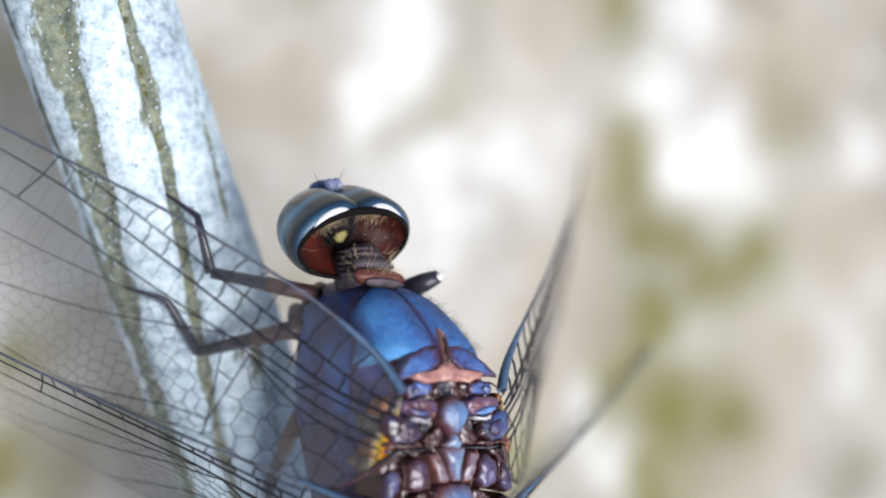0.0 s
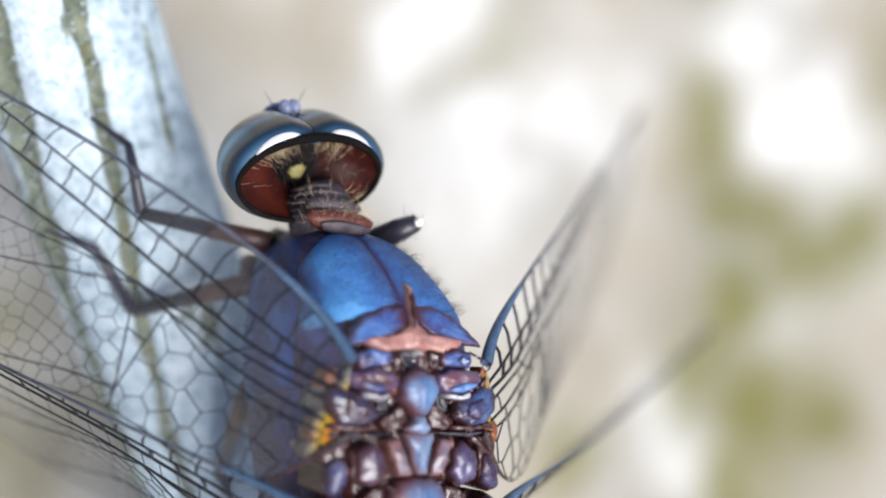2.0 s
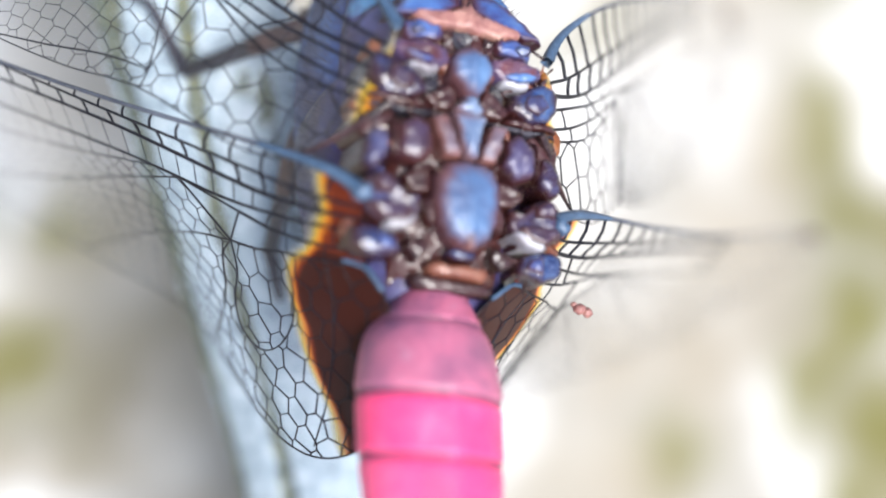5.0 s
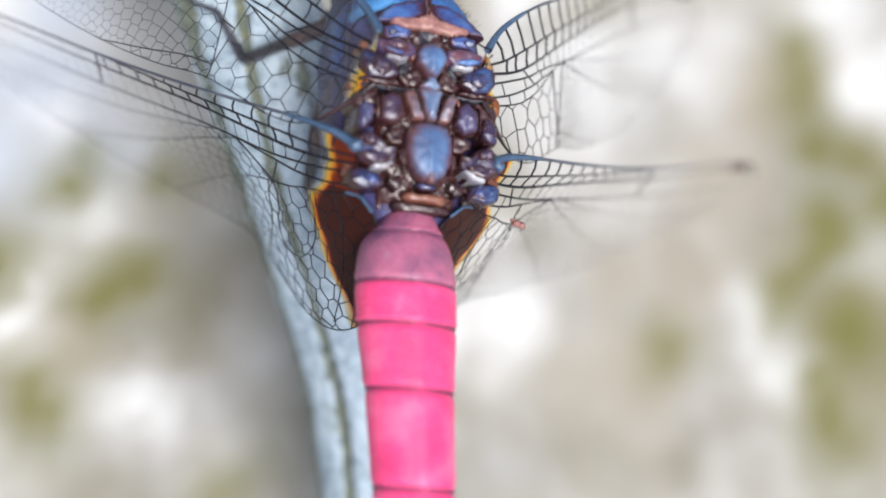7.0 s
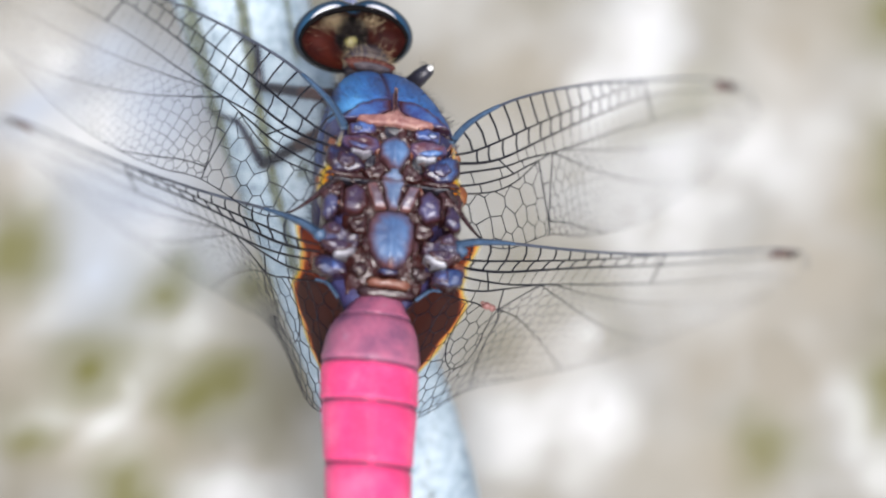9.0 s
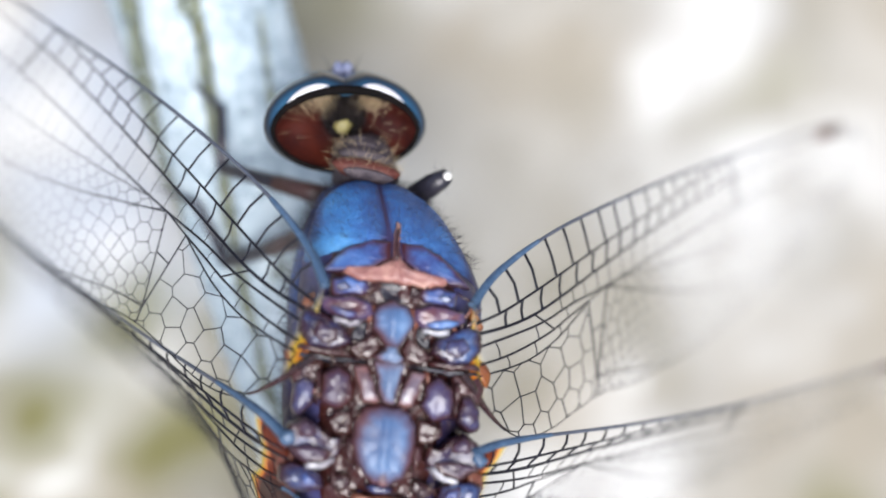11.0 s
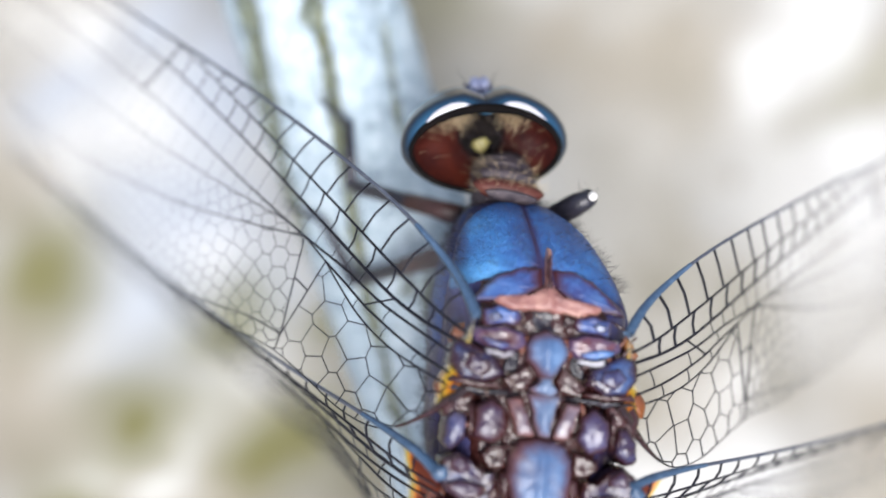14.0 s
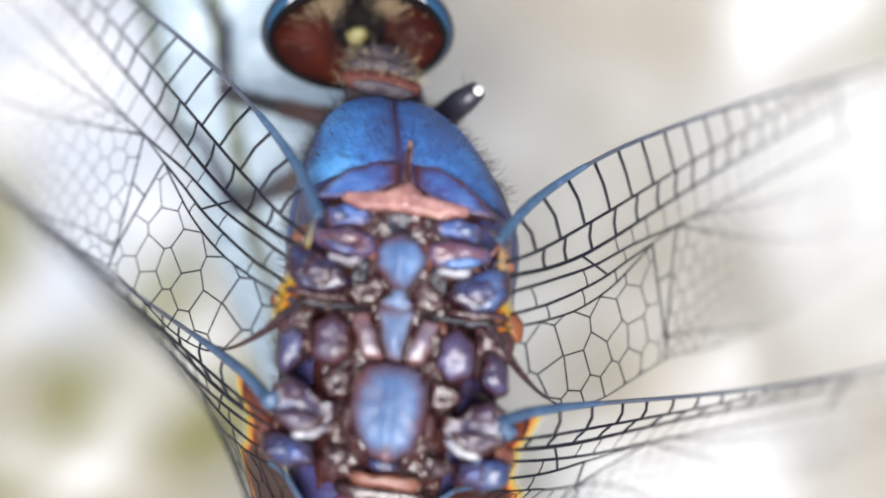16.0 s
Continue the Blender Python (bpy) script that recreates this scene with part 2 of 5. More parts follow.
MAUVE = cuticle('mauve_abdomen_base', [(0.07, 0.04, 0.09), (0.28, 0.09, 0.16), (0.52, 0.13, 0.21), (0.50, 0.26, 0.34)], 480, 5000, 0.42, 0.0, depth=0.00005)
SEAM = two_scale("purple_seam", (0.05, 0.015, 0.035), (0.12, 0.035, 0.075), (0.22, 0.07, 0.13), 900, 6000, 0.5)
EYE, PINK, MEMBRANE = eye_material(), abdomen_material(), membrane_material()


def stalk_material():
    m, nt, b = material("lichen_grey_stalk", 0.75, 0, 0.3)
    f1, f2, f3 = noise_tex(nt, (300, 120, 300), 4), noise_tex(nt, 1500, 6, 0.75), noise_tex(nt, (420, 160, 420), 5, 0.65)
    c1 = ramp(nt, f1, [(0.3, (0.21, 0.28, 0.33)), (0.5, (0.36, 0.45, 0.51)), (0.7, (0.52, 0.60, 0.64))])
    c2 = ramp(nt, f2, [(0.38, (0.085, 0.10, 0.115)), (0.48, (0.34, 0.41, 0.46)), (0.60, (0.64, 0.70, 0.72))])
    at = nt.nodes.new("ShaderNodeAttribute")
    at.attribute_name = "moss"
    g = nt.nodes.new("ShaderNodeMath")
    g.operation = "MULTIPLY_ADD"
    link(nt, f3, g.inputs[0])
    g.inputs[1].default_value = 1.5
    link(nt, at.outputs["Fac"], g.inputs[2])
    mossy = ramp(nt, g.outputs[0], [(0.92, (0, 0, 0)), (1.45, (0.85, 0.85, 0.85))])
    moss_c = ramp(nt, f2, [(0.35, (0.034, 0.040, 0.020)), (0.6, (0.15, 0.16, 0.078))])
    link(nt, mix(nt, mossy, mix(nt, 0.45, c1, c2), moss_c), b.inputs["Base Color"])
    bump(nt, b, f2, 0.6, 0.0002)
    return m


def ground_material(name):
    """Pale stony ground: buff to grey over some centimetres, with the bleached and the mossy places as attributes."""
    m, nt, b = material(name, 0.9, 0, 0.2)
    f1, f2 = noise_tex(nt, 45, 2), noise_tex(nt, 480, 4)
    base = mix(nt, 0.05, ramp(nt, f1, [(0.32, (0.16, 0.14, 0.10)), (0.5, (0.26, 0.238, 0.195)), (0.66, (0.36, 0.34, 0.30))]), ramp(nt, f2, [(0.3, (0.24, 0.22, 0.18)), (0.7, (0.46, 0.44, 0.40))]))
    f3, f4 = noise_tex(nt, 110, 2, 0.5), noise_tex(nt, (70, 90, 75), 2)
    base = mix(nt, 0.42, base, ramp(nt, f3, [(0.36, (0.12, 0.11, 0.07)), (0.47, (0.24, 0.225, 0.19)), (0.56, (0.33, 0.32, 0.295)), (0.66, (0.48, 0.475, 0.455))]))
    base = mix(nt, ramp(nt, f4, [(0.5, (0, 0, 0)), (0.68, (0.4,) * 3)]), base, (0.33, 0.335, 0.335))
    for name_at, tint in (("buff", (0.265, 0.235, 0.185)), ("slate", (0.36, 0.385, 0.425)), ("white", (0.56, 0.55, 0.53)), ("moss", (0.115, 0.108, 0.026))):
        at = nt.nodes.new("ShaderNodeAttribute")
        at.attribute_name = name_at
        patchy = nt.nodes.new("ShaderNodeMath")
        patchy.operation = "MULTIPLY"
        link(nt, at.outputs["Fac"], patchy.inputs[0])
        link(nt, ramp(nt, f3, [(0.38, (0.45 if name_at == "white" else 0.9,) * 3), (0.58, (1.0,) * 3)]), patchy.inputs[1])
        base = mix(nt, patchy.outputs[0], base, tint)
    link(nt, base, b.inputs["Base Color"])
    bump(nt, b, f2, 0.15, 0.0003)
    return m


STALK = stalk_material()
LICHEN = two_scale("lichen_grain", (0.19, 0.24, 0.28), (0.40, 0.47, 0.52), (0.62, 0.68, 0.70), 700, 5000, 0.8, depth=0.0001)
MOSS = two_scale("olive_moss", (0.05, 0.05, 0.018), (0.12, 0.115, 0.042), (0.21, 0.20, 0.085), 60, 900, 0.95, depth=0.0006)
SOIL = ground_material("stony_soil")

SOOT = two_scale("soot_black_skin", (0.002, 0.002, 0.002), (0.005, 0.004, 0.004), (0.012, 0.009, 0.008), 900, 6000, 0.9, 0.08)
COLLAR = two_scale("dark_red_collar", (0.030, 0.008, 0.007), (0.085, 0.024, 0.018), (0.16, 0.060, 0.045), 1200, 7000, 0.5, 0.25)
WHITISH = two_scale("lilac_white_band", (0.40, 0.39, 0.44), (0.58, 0.57, 0.60), (0.74, 0.72, 0.74), 700, 6000, 0.25, coat=0.4)
KNOB = two_scale("greyish_lilac_knob", (0.10, 0.11, 0.19), (0.20, 0.22, 0.34), (0.34, 0.36, 0.48), 900, 6000, 0.35)

# ---------------------------------------------------------------- mesh helpers (all sizes below in millimetres)
def part(name, bm, mat, parent=None, label="", smooth=True, loc=(0, 0, 0)):
    """Links a bmesh given in millimetres as one mesh object."""
    bmesh.ops.scale(bm, vec=(MM,) * 3, verts=bm.verts)
    me = bpy.data.meshes.new(name)
    bm.to_mesh(me)
    bm.free()
    me.materials.append(mat)
    me.polygons.foreach_set("use_smooth", [smooth] * len(me.polygons))
    ob = new(name, me)
    ob.location = [c * MM for c in loc]
    ob.parent = parent
    if label:
        tagged(ob, label)
    return ob


def loft(rings, close_ends=True):
    """A closed tube through rings of points."""
    bm = bmesh.new()
    vs = [[bm.verts.new(p) for p in r] for r in rings]
    n = len(rings[0])
    for a, b in zip(vs, vs[1:]):
        for i in range(n):
            bm.faces.new((a[i], a[(i + 1) % n], b[(i + 1) % n], b[i]))
    if close_ends:
        bm.faces.new(vs[0][::-1])
        bm.faces.new(vs[-1])
    bmesh.ops.recalc_face_normals(bm, faces=bm.faces)
    return bm


def curve_at(keys, t):
    """Smooth value of (position, value...) keys at t."""
    ks = [k[0] for k in keys]
    if t <= ks[0]:
        return keys[0][1:]
    if t >= ks[-1]:
        return keys[-1][1:]
    i = max(j for j in range(len(ks)) if ks[j] <= t)
    i = min(i, len(ks) - 2)
    f = (t - ks[i]) / (ks[i + 1] - ks[i])
    out = []
    for c in range(1, len(keys[0])):
        p1, p2 = keys[i][c], keys[i + 1][c]
        d = ks[i + 1] - ks[i]
        m1 = (p2 - keys[i - 1][c]) / (ks[i + 1] - ks[i - 1]) * d if i else p2 - p1
        m2 = (keys[i + 2][c] - p1) / (ks[i + 2] - ks[i]) * d if i + 2 < len(ks) else p2 - p1
        out.append((2 * f**3 - 3 * f**2 + 1) * p1 + (f**3 - 2 * f**2 + f) * m1 + (3 * f**2 - 2 * f**3) * p2 + (f**3 - f**2) * m2)
    return out


def tube(points, radii, sides=10, squash=1.0):
    """A tapered round limb along points."""
    rings = []
    pts = [Vector(p) for p in points]
    up = Vector((0.13, 0.21, 0.97))
    for i, p in enumerate(pts):
        d = (pts[min(i + 1, len(pts) - 1)] - pts[max(i - 1, 0)]).normalized()
        a = d.cross(up).normalized()
        b = a.cross(d)
        rings.append([p + radii[i] * (math.cos(k) * a + squash * math.sin(k) * b) for k in (2 * math.pi * j / sides for j in range(sides))])
    return loft(rings)


def pad(c, size, turn=0.0, taper=0.0, sharp=2.3, tilt=(0, 0), wob=0.05, hollow=0.0):
    """A domed plate: centre, half sizes, turn about the vertical, taper towards +y, squareness, tilt about x and y, a central dent."""
    bm = bmesh.new()
    rot = Euler((radians(tilt[0]), radians(tilt[1]), radians(turn))).to_matrix()
    sx, sy, sz = size
    n, rows = 28, 7
    top = None
    vs = []
    for r in range(rows + 3):
        f = r / rows
        if r <= rows:
            rad, h = math.cos(math.pi / 2 * (1 - f)) if r else 0.0, 1 - f**2.6
            rad, h = f, (1 - f**2.6) - hollow * (1 - f) ** 2
        else:
            rad, h = 1.0 - 0.12 * (r - rows), -0.7 * (r - rows)
        row = []
        for i in range(1 if r == 0 else n):
            a = 2 * math.pi * i / n
            ca, sa = math.cos(a), math.sin(a)
            k = (abs(ca) ** sharp + abs(sa) ** sharp) ** (-1 / sharp)
            x, y = rad * k * ca, rad * k * sa
            x *= 1 - taper * y
            w = 1 + wob * noise.noise(Vector((x * 1.7 + c[0] * 3, y * 1.7 + c[1] * 3, c[2])))
            p = Vector((x * sx * w, y * sy * w, h * sz))
            row.append(bm.verts.new(rot @ p + Vector(c)))
        vs.append(row)
    for i in range(n):
        bm.faces.new((vs[0][0], vs[1][i], vs[1][(i + 1) % n]))
    for a, b in zip(vs[1:], vs[2:]):
        for i in range(n):
            bm.faces.new((a[i], b[i], b[(i + 1) % n], a[(i + 1) % n]))
    bm.faces.new(vs[-1][::-1])
    bmesh.ops.recalc_face_normals(bm, faces=bm.faces)
    return bm


def ball(c, size, seg=20, rings=12, wob=0.04, turn=(0, 0, 0)):
    bm = bmesh.new()
    bmesh.ops.create_uvsphere(bm, u_segments=seg, v_segments=rings, radius=1.0)
    rot = Euler([radians(a) for a in turn]).to_matrix()
    for v in bm.verts:
        w = 1 + wob * noise.noise(v.co * 2.1 + Vector(c))
        v.co = rot @ Vector((v.co.x * size[0], v.co.y * size[1], v.co.z * size[2])) * w + Vector(c)
    return bm


def join(*bms):
    out = bmesh.new()
    for bm in bms:
        me = bpy.data.meshes.new("tmp")
        bm.to_mesh(me)
        bm.free()
        out.from_mesh(me)
        bpy.data.meshes.remove(me)
    return out


def hairs(spots, length, radius, rng, lean=(0, 0, 0), spread=0.5):
    """Fine tapering bristles: spots are (point, direction)."""
    bm = bmesh.new()
    for p, d in spots:
        p = Vector(p)
        d = (Vector(d).normalized() + Vector([rng.uniform(-spread, spread) for _ in range(3)]) + Vector(lean)).normalized()
        ln = length * rng.uniform(0.5, 1.15)
        bend = Vector([rng.uniform(-0.25, 0.25) for _ in range(3)])
        a = d.orthogonal().normalized()
        b = d.cross(a)
        prev = None
        for k, f in enumerate((0.0, 0.5, 1.0)):
            q = p + d * ln * f + bend * ln * f * f
            rr = radius * (1 - 0.85 * f)
            ring = [bm.verts.new(q + rr * (math.cos(t) * a + math.sin(t) * b)) for t in (0, 2.094, 4.189)]
            if prev:
                for i in range(3):
                    bm.faces.new((prev[i], prev[(i + 1) % 3], ring[(i + 1) % 3], ring[i]))
            prev = ring
    return bm


# ---------------------------------------------------------------- the dragonfly
RNG = random.Random(7)
fly = tagged(new("dragonfly"), "blue-bodied dragonfly with a pink abdomen clinging to a stalk", "dragonfly")

# Cross-sections of the thorax: y, centre x, half width, top z, bottom z.
THORAX = [(-11.2, 0.0, 1.6, -2.6, -5.6), (-10.0, 0.05, 2.5, -1.9, -6.4), (-8.4, 0.1, 3.2, -1.35, -7.6), (-6.5, 0.0, 3.6, -0.75, -9.2), (-4.0, 0.0, 3.95, -0.6, -10.2), (-1.5, -0.05, 4.05, -0.5, -11.0),
          (0.5, -0.15, 4.0, -0.35, -11.3), (1.8, -0.36, 3.65, -0.42, -11.2), (3.0, -0.66, 3.16, -1.15, -11.0), (4.1, -0.92, 2.56, -2.3, -10.6), (4.8, -1.05, 1.95, -3.5, -10.0), (5.3, -1.05, 1.1, -5.0, -9.2)]


def thorax_point(y, a, off=0.0):
    """A point of the thorax skin: a is the angle from the back's ridge, in degrees, positive to the right."""
    cx, hw, zt, zb = curve_at(THORAX, y)
    cz, hz = zt - 0.46 * (zt - zb), 0.46 * (zt - zb)
    s, c = math.sin(radians(a)), math.cos(radians(a))
    e = 2.5
    k = (abs(s) ** e + abs(c) ** e) ** (-1 / e)
    low = 0.54 / 0.46 if c < 0 else 1.0
    return Vector((cx + (hw + off) * k * s, y, cz + (hz + off) * k * c * low))


def skin_patch(y0, y1, a0, a1, off, ny=16, na=14, slant=0.0, hem=False):
    """A plate on the thorax, proud by off, with rounded edges. slant shifts y with the angle."""
    bm = bmesh.new()
    grid = []
    for i in range(ny + 1):
        row = []
        for j in range(na + 1):
            fy, fa = i / ny, j / na
            edge = min(1.0, 4.5 * min(fy, 1 - fy, fa, 1 - fa) + 0.0)
            o = off * (math.sqrt(max(0, 1 - (1 - edge) ** 2))) - 0.06
            a = a0 + (a1 - a0) * fa
            y = y0 + (y1 - y0) * fy + slant * (fa - 0.5) * (1 - fy if hem else 1)
            row.append(bm.verts.new(thorax_point(y, a, o)))
        grid.append(row)
    for i in range(ny):
        for j in range(na):
            bm.faces.new((grid[i][j], grid[i][j + 1], grid[i + 1][j + 1], grid[i + 1][j]))
    bmesh.ops.recalc_face_normals(bm, faces=bm.faces)
    return bm


def shoulder(s):
    """One of the two blue humps of the front back: rounded in front, with a notch between the two, its rear edge along the crest."""
    bm = bmesh.new()
    bloom = bm.verts.layers.float.new("bloom")
    grid, ny, na = [], 30, 26
    for i in range(ny + 1):
        row = []
        for j in range(na + 1):
            fy, fa = i / ny, j / na
            hump = math.sin(math.pi * min(1.0, (fa + 0.04) / 1.04) ** 0.75)
            y0 = 1.55 - 1.5 * (fa - 0.5)
            y1 = 4.55 + 0.62 * hump ** 0.8 - 1.15 * fa**3
            edge = min(1.0, 5.0 * min(fy, 1 - fy, fa, 1 - fa))
            o = (0.20 + 0.22 * hump * fy) * math.sqrt(max(0, 1 - (1 - edge) ** 2)) - 0.06
            row.append(bm.verts.new(thorax_point(y0 + (y1 - y0) * fy, s * (0.5 + 64.5 * fa), o)))
            row[-1][bloom] = min(0.8, 1.5 * (1 - fa), 0.15 + 5 * fa) - 0.25 * max(0.0, 1 - 6 * fy)
        grid.append(row)
    for i in range(ny):
        for j in range(na):
            bm.faces.new((grid[i][j], grid[i][j + 1], grid[i + 1][j + 1], grid[i + 1][j]))
    bmesh.ops.recalc_face_normals(bm, faces=bm.faces)
    return bm


core = loft([[thorax_point(-11.2 + 16.5 * i / 44, 360 * j / 48) for j in range(48)] for i in range(45)])
thorax = part("thorax", core, SIDE, fly, "dark brown thorax under blue bloom")
floor = skin_patch(-8.9, 1.5, -38, 38, 0.24, 110, 80)
for v in floor.verts:
    v.co.z += 0.16 * noise.noise(v.co * 1.6) + 0.05 * noise.noise(v.co * 4.0) - 0.10 * max(0.0, 1 - abs(noise.noise(v.co * 2.2 + Vector((5, 0, 0)))) / 0.12)
part("back_skin", floor, WINE, thorax, "red-brown folded skin between the back plates")
for s in (1, -1):
    part("shoulder_plate", shoulder(s), BLUE, thorax, "powdery blue shoulder plate")
    part("upper_side_plate", skin_patch(-8.2, 1.6, s * 34, s * 63, 0.10, ny=24), SIDE, thorax, "dark violet plate below the wings")
    part("side_plate", skin_patch(-1.9, 4.9, s * 62.5, s * 128, 0.20, slant=-1.2), SHOULDER, thorax, "violet-blue side plate")
    part("side_plate", skin_patch(-5.6, -1.6, s * 58, s * 128, 0.18, slant=-1.4), SIDE, thorax, "dark violet-blue side plate")
    part("side_plate", skin_patch(-8.6, -5.2, s * 60, s * 128, 0.15, slant=-1.2), SIDE, thorax, "dark violet-blue side plate")

# Plates of the back between the wings, each from its outline (x, y) in millimetres.
def smooth_outline(pts, rounds=3, cut=0.09):
    for _ in range(rounds):
        out = []
        for (ax, ay), (bx, by) in zip(pts, pts[1:] + pts[:1]):
            out += [((1 - cut) * ax + cut * bx, (1 - cut) * ay + cut * by), (cut * ax + (1 - cut) * bx, cut * ay + (1 - cut) * by)]
        pts, cut = out, 0.25
    return pts


def plate(pts, z0, h, slope=(0.0, 0.0), keel=0.0, rim=0.0, dent=0.0, rough=0.15):
    """A raised cuticle plate: height over its outline, slope of its base, a lengthwise keel, a raised rim, a central dent."""
    pts = smooth_outline(list(pts))
    cx, cy = sum(p[0] for p in pts) / len(pts), sum(p[1] for p in pts) / len(pts)
    pts = [(cx + 1.10 * (x - cx), cy + 1.10 * (y - cy)) for x, y in pts]
    bm = bmesh.new()
    bloom = bm.verts.layers.float.new("bloom")
    rings = []
    pts = [(x + 0.09 * noise.noise(Vector((x * 2.2, y * 2.2, 4.0))), y + 0.09 * noise.noise(Vector((x * 2.2, y * 2.2, 9.0)))) for x, y in pts]
    prof = [(0.94, -4.0), (1.0, -0.3), (0.985, 0.10), (0.95, 0.40), (0.88, 0.63), (0.79, 0.79), (0.67, 0.89), (0.52, 0.95), (0.36, 0.98), (0.22, 0.995), (0.08, 1.0)]
    for f, g in prof:
        ring = []
        for x, y in pts:
            px, py = cx + (x - cx) * f, cy + (y - cy) * f
            lift = h * g + (0.0 if g < 0 else keel * math.exp(-((px - cx) / 0.16) ** 2) * (1 - f**3) + rim * math.exp(-((f - 0.86) / 0.09) ** 2) - dent * (1 - f) ** 1.2)
            lift += rough * (noise.noise(Vector((px * 2.6, py * 2.6, z0 * 5))) + 0.6 * noise.noise(Vector((px * 6.5, py * 6.5, z0 * 9)))) * (1 if g > 0 else 0)
            if g > 0:
                lift -= 0.3 * rough * max(0.0, 1 - abs(noise.noise(Vector((px * 1.5, py * 1.5, z0 * 3 + 7)))) / 0.14)
            ring.append(bm.verts.new((px, py, z0 + lift + slope[0] * (px - cx) + slope[1] * (py - cy))))
            ring[-1][bloom] = 1 - f
        rings.append(ring)
    n = len(pts)
    for a, b in zip(rings, rings[1:]):
        for k in range(n):
            bm.faces.new((a[k], a[(k + 1) % n], b[(k + 1) % n], b[k]))
    bm.faces.new(rings[-1])
    bmesh.ops.recalc_face_normals(bm, faces=bm.faces)
    return bm


def middle(y):
    """The body's middle line, turned a little against the y axis."""
    return -0.10 - 0.05 * y


def both(pts):
    """A symmetric outline from its right half, top to bottom."""
    return [(x + middle(y), y) for x, y in pts] + [(-x + middle(y), y) for x, y in pts[::-1]]


def side(pts, s):
    return [(s * x + middle(y), y) for x, y in (pts if s > 0 else pts[::-1])]


MID = [
    ("crest", both([(0.09, 2.85), (0.12, 1.8), (0.2, 1.38), (0.62, 1.04), (1.35, 0.92), (2.05, 0.88), (1.75, 0.58), (1.15, 0.44), (0.5, 0.52)]), -0.30, 0.34, (0, -0.24), 0.14, 0.05, 0.0, SALMON),
    ("crest_stem", both([(0.07, 2.80), (0.10, 1.9), (0.15, 1.35), (0.05, 1.15)]), -0.43, 0.42, (0, -0.24), 0.08, 0.0, 0.0, WINE),
    ("crest_pit", both([(0.5, 0.44), (0.58, 0.1), (0.36, -0.2), (0.14, -0.3)]), -0.32, 0.2, (0, 0), 0, 0.04, 0.2, BLACK),
    ("mesoscutellum", both([(0.10, -0.30), (0.5, -0.46), (0.78, -0.92), (0.72, -1.4), (0.42, -1.8), (0.2, -2.02)]), 0.02, 0.62, (0, 0.02), 0.10, 0.03, 0.0, SCUT),
    ("scutellum_stem", both([(0.24, -2.0), (0.28, -2.25), (0.55, -2.55), (0.35, -2.72)]), -0.02, 0.46, (0, 0), 0.08, 0.0, 0.0, ICE),
    ("metascutum_plate", both([(0.62, -2.72), (0.45, -3.3), (0.30, -3.9), (0.22, -4.28)]), 0.02, 0.50, (0, 0), 0.10, 0.03, 0.0, ICE),
    ("metascutellum", both([(0.34, -4.50), (0.84, -4.66), (1.12, -5.10), (1.18, -5.85), (1.06, -6.55), (0.72, -7.05), (0.30, -7.36)]), -0.12, 0.66, (0, 0), 0.12, 0.05, 0.0, SCUT),
    ("metascutellum_tip", both([(0.12, -6.6), (0.2, -7.1), (0.14, -7.5)]), 0.12, 0.36, (0, -0.1), 0.05, 0, 0, PALE),
    ("scutellum_knob", both([(0.40, -7.52), (0.55, -7.7), (0.3, -7.92)]), -0.45, 0.42, (0, 0), 0, 0, 0, DARKBLUE),
    ("postnotum", both([(0.98, -8.0), (1.1, -8.22), (0.9, -8.44)]), -0.85, 0.45, (0, 0.1), 0, 0, 0, RUST),
    ("postnotum", both([(1.4, -8.46), (1.5, -8.7), (1.2, -8.95)]), -1.25, 0.45, (0, 0.1), 0, 0, 0, BROWN),
]
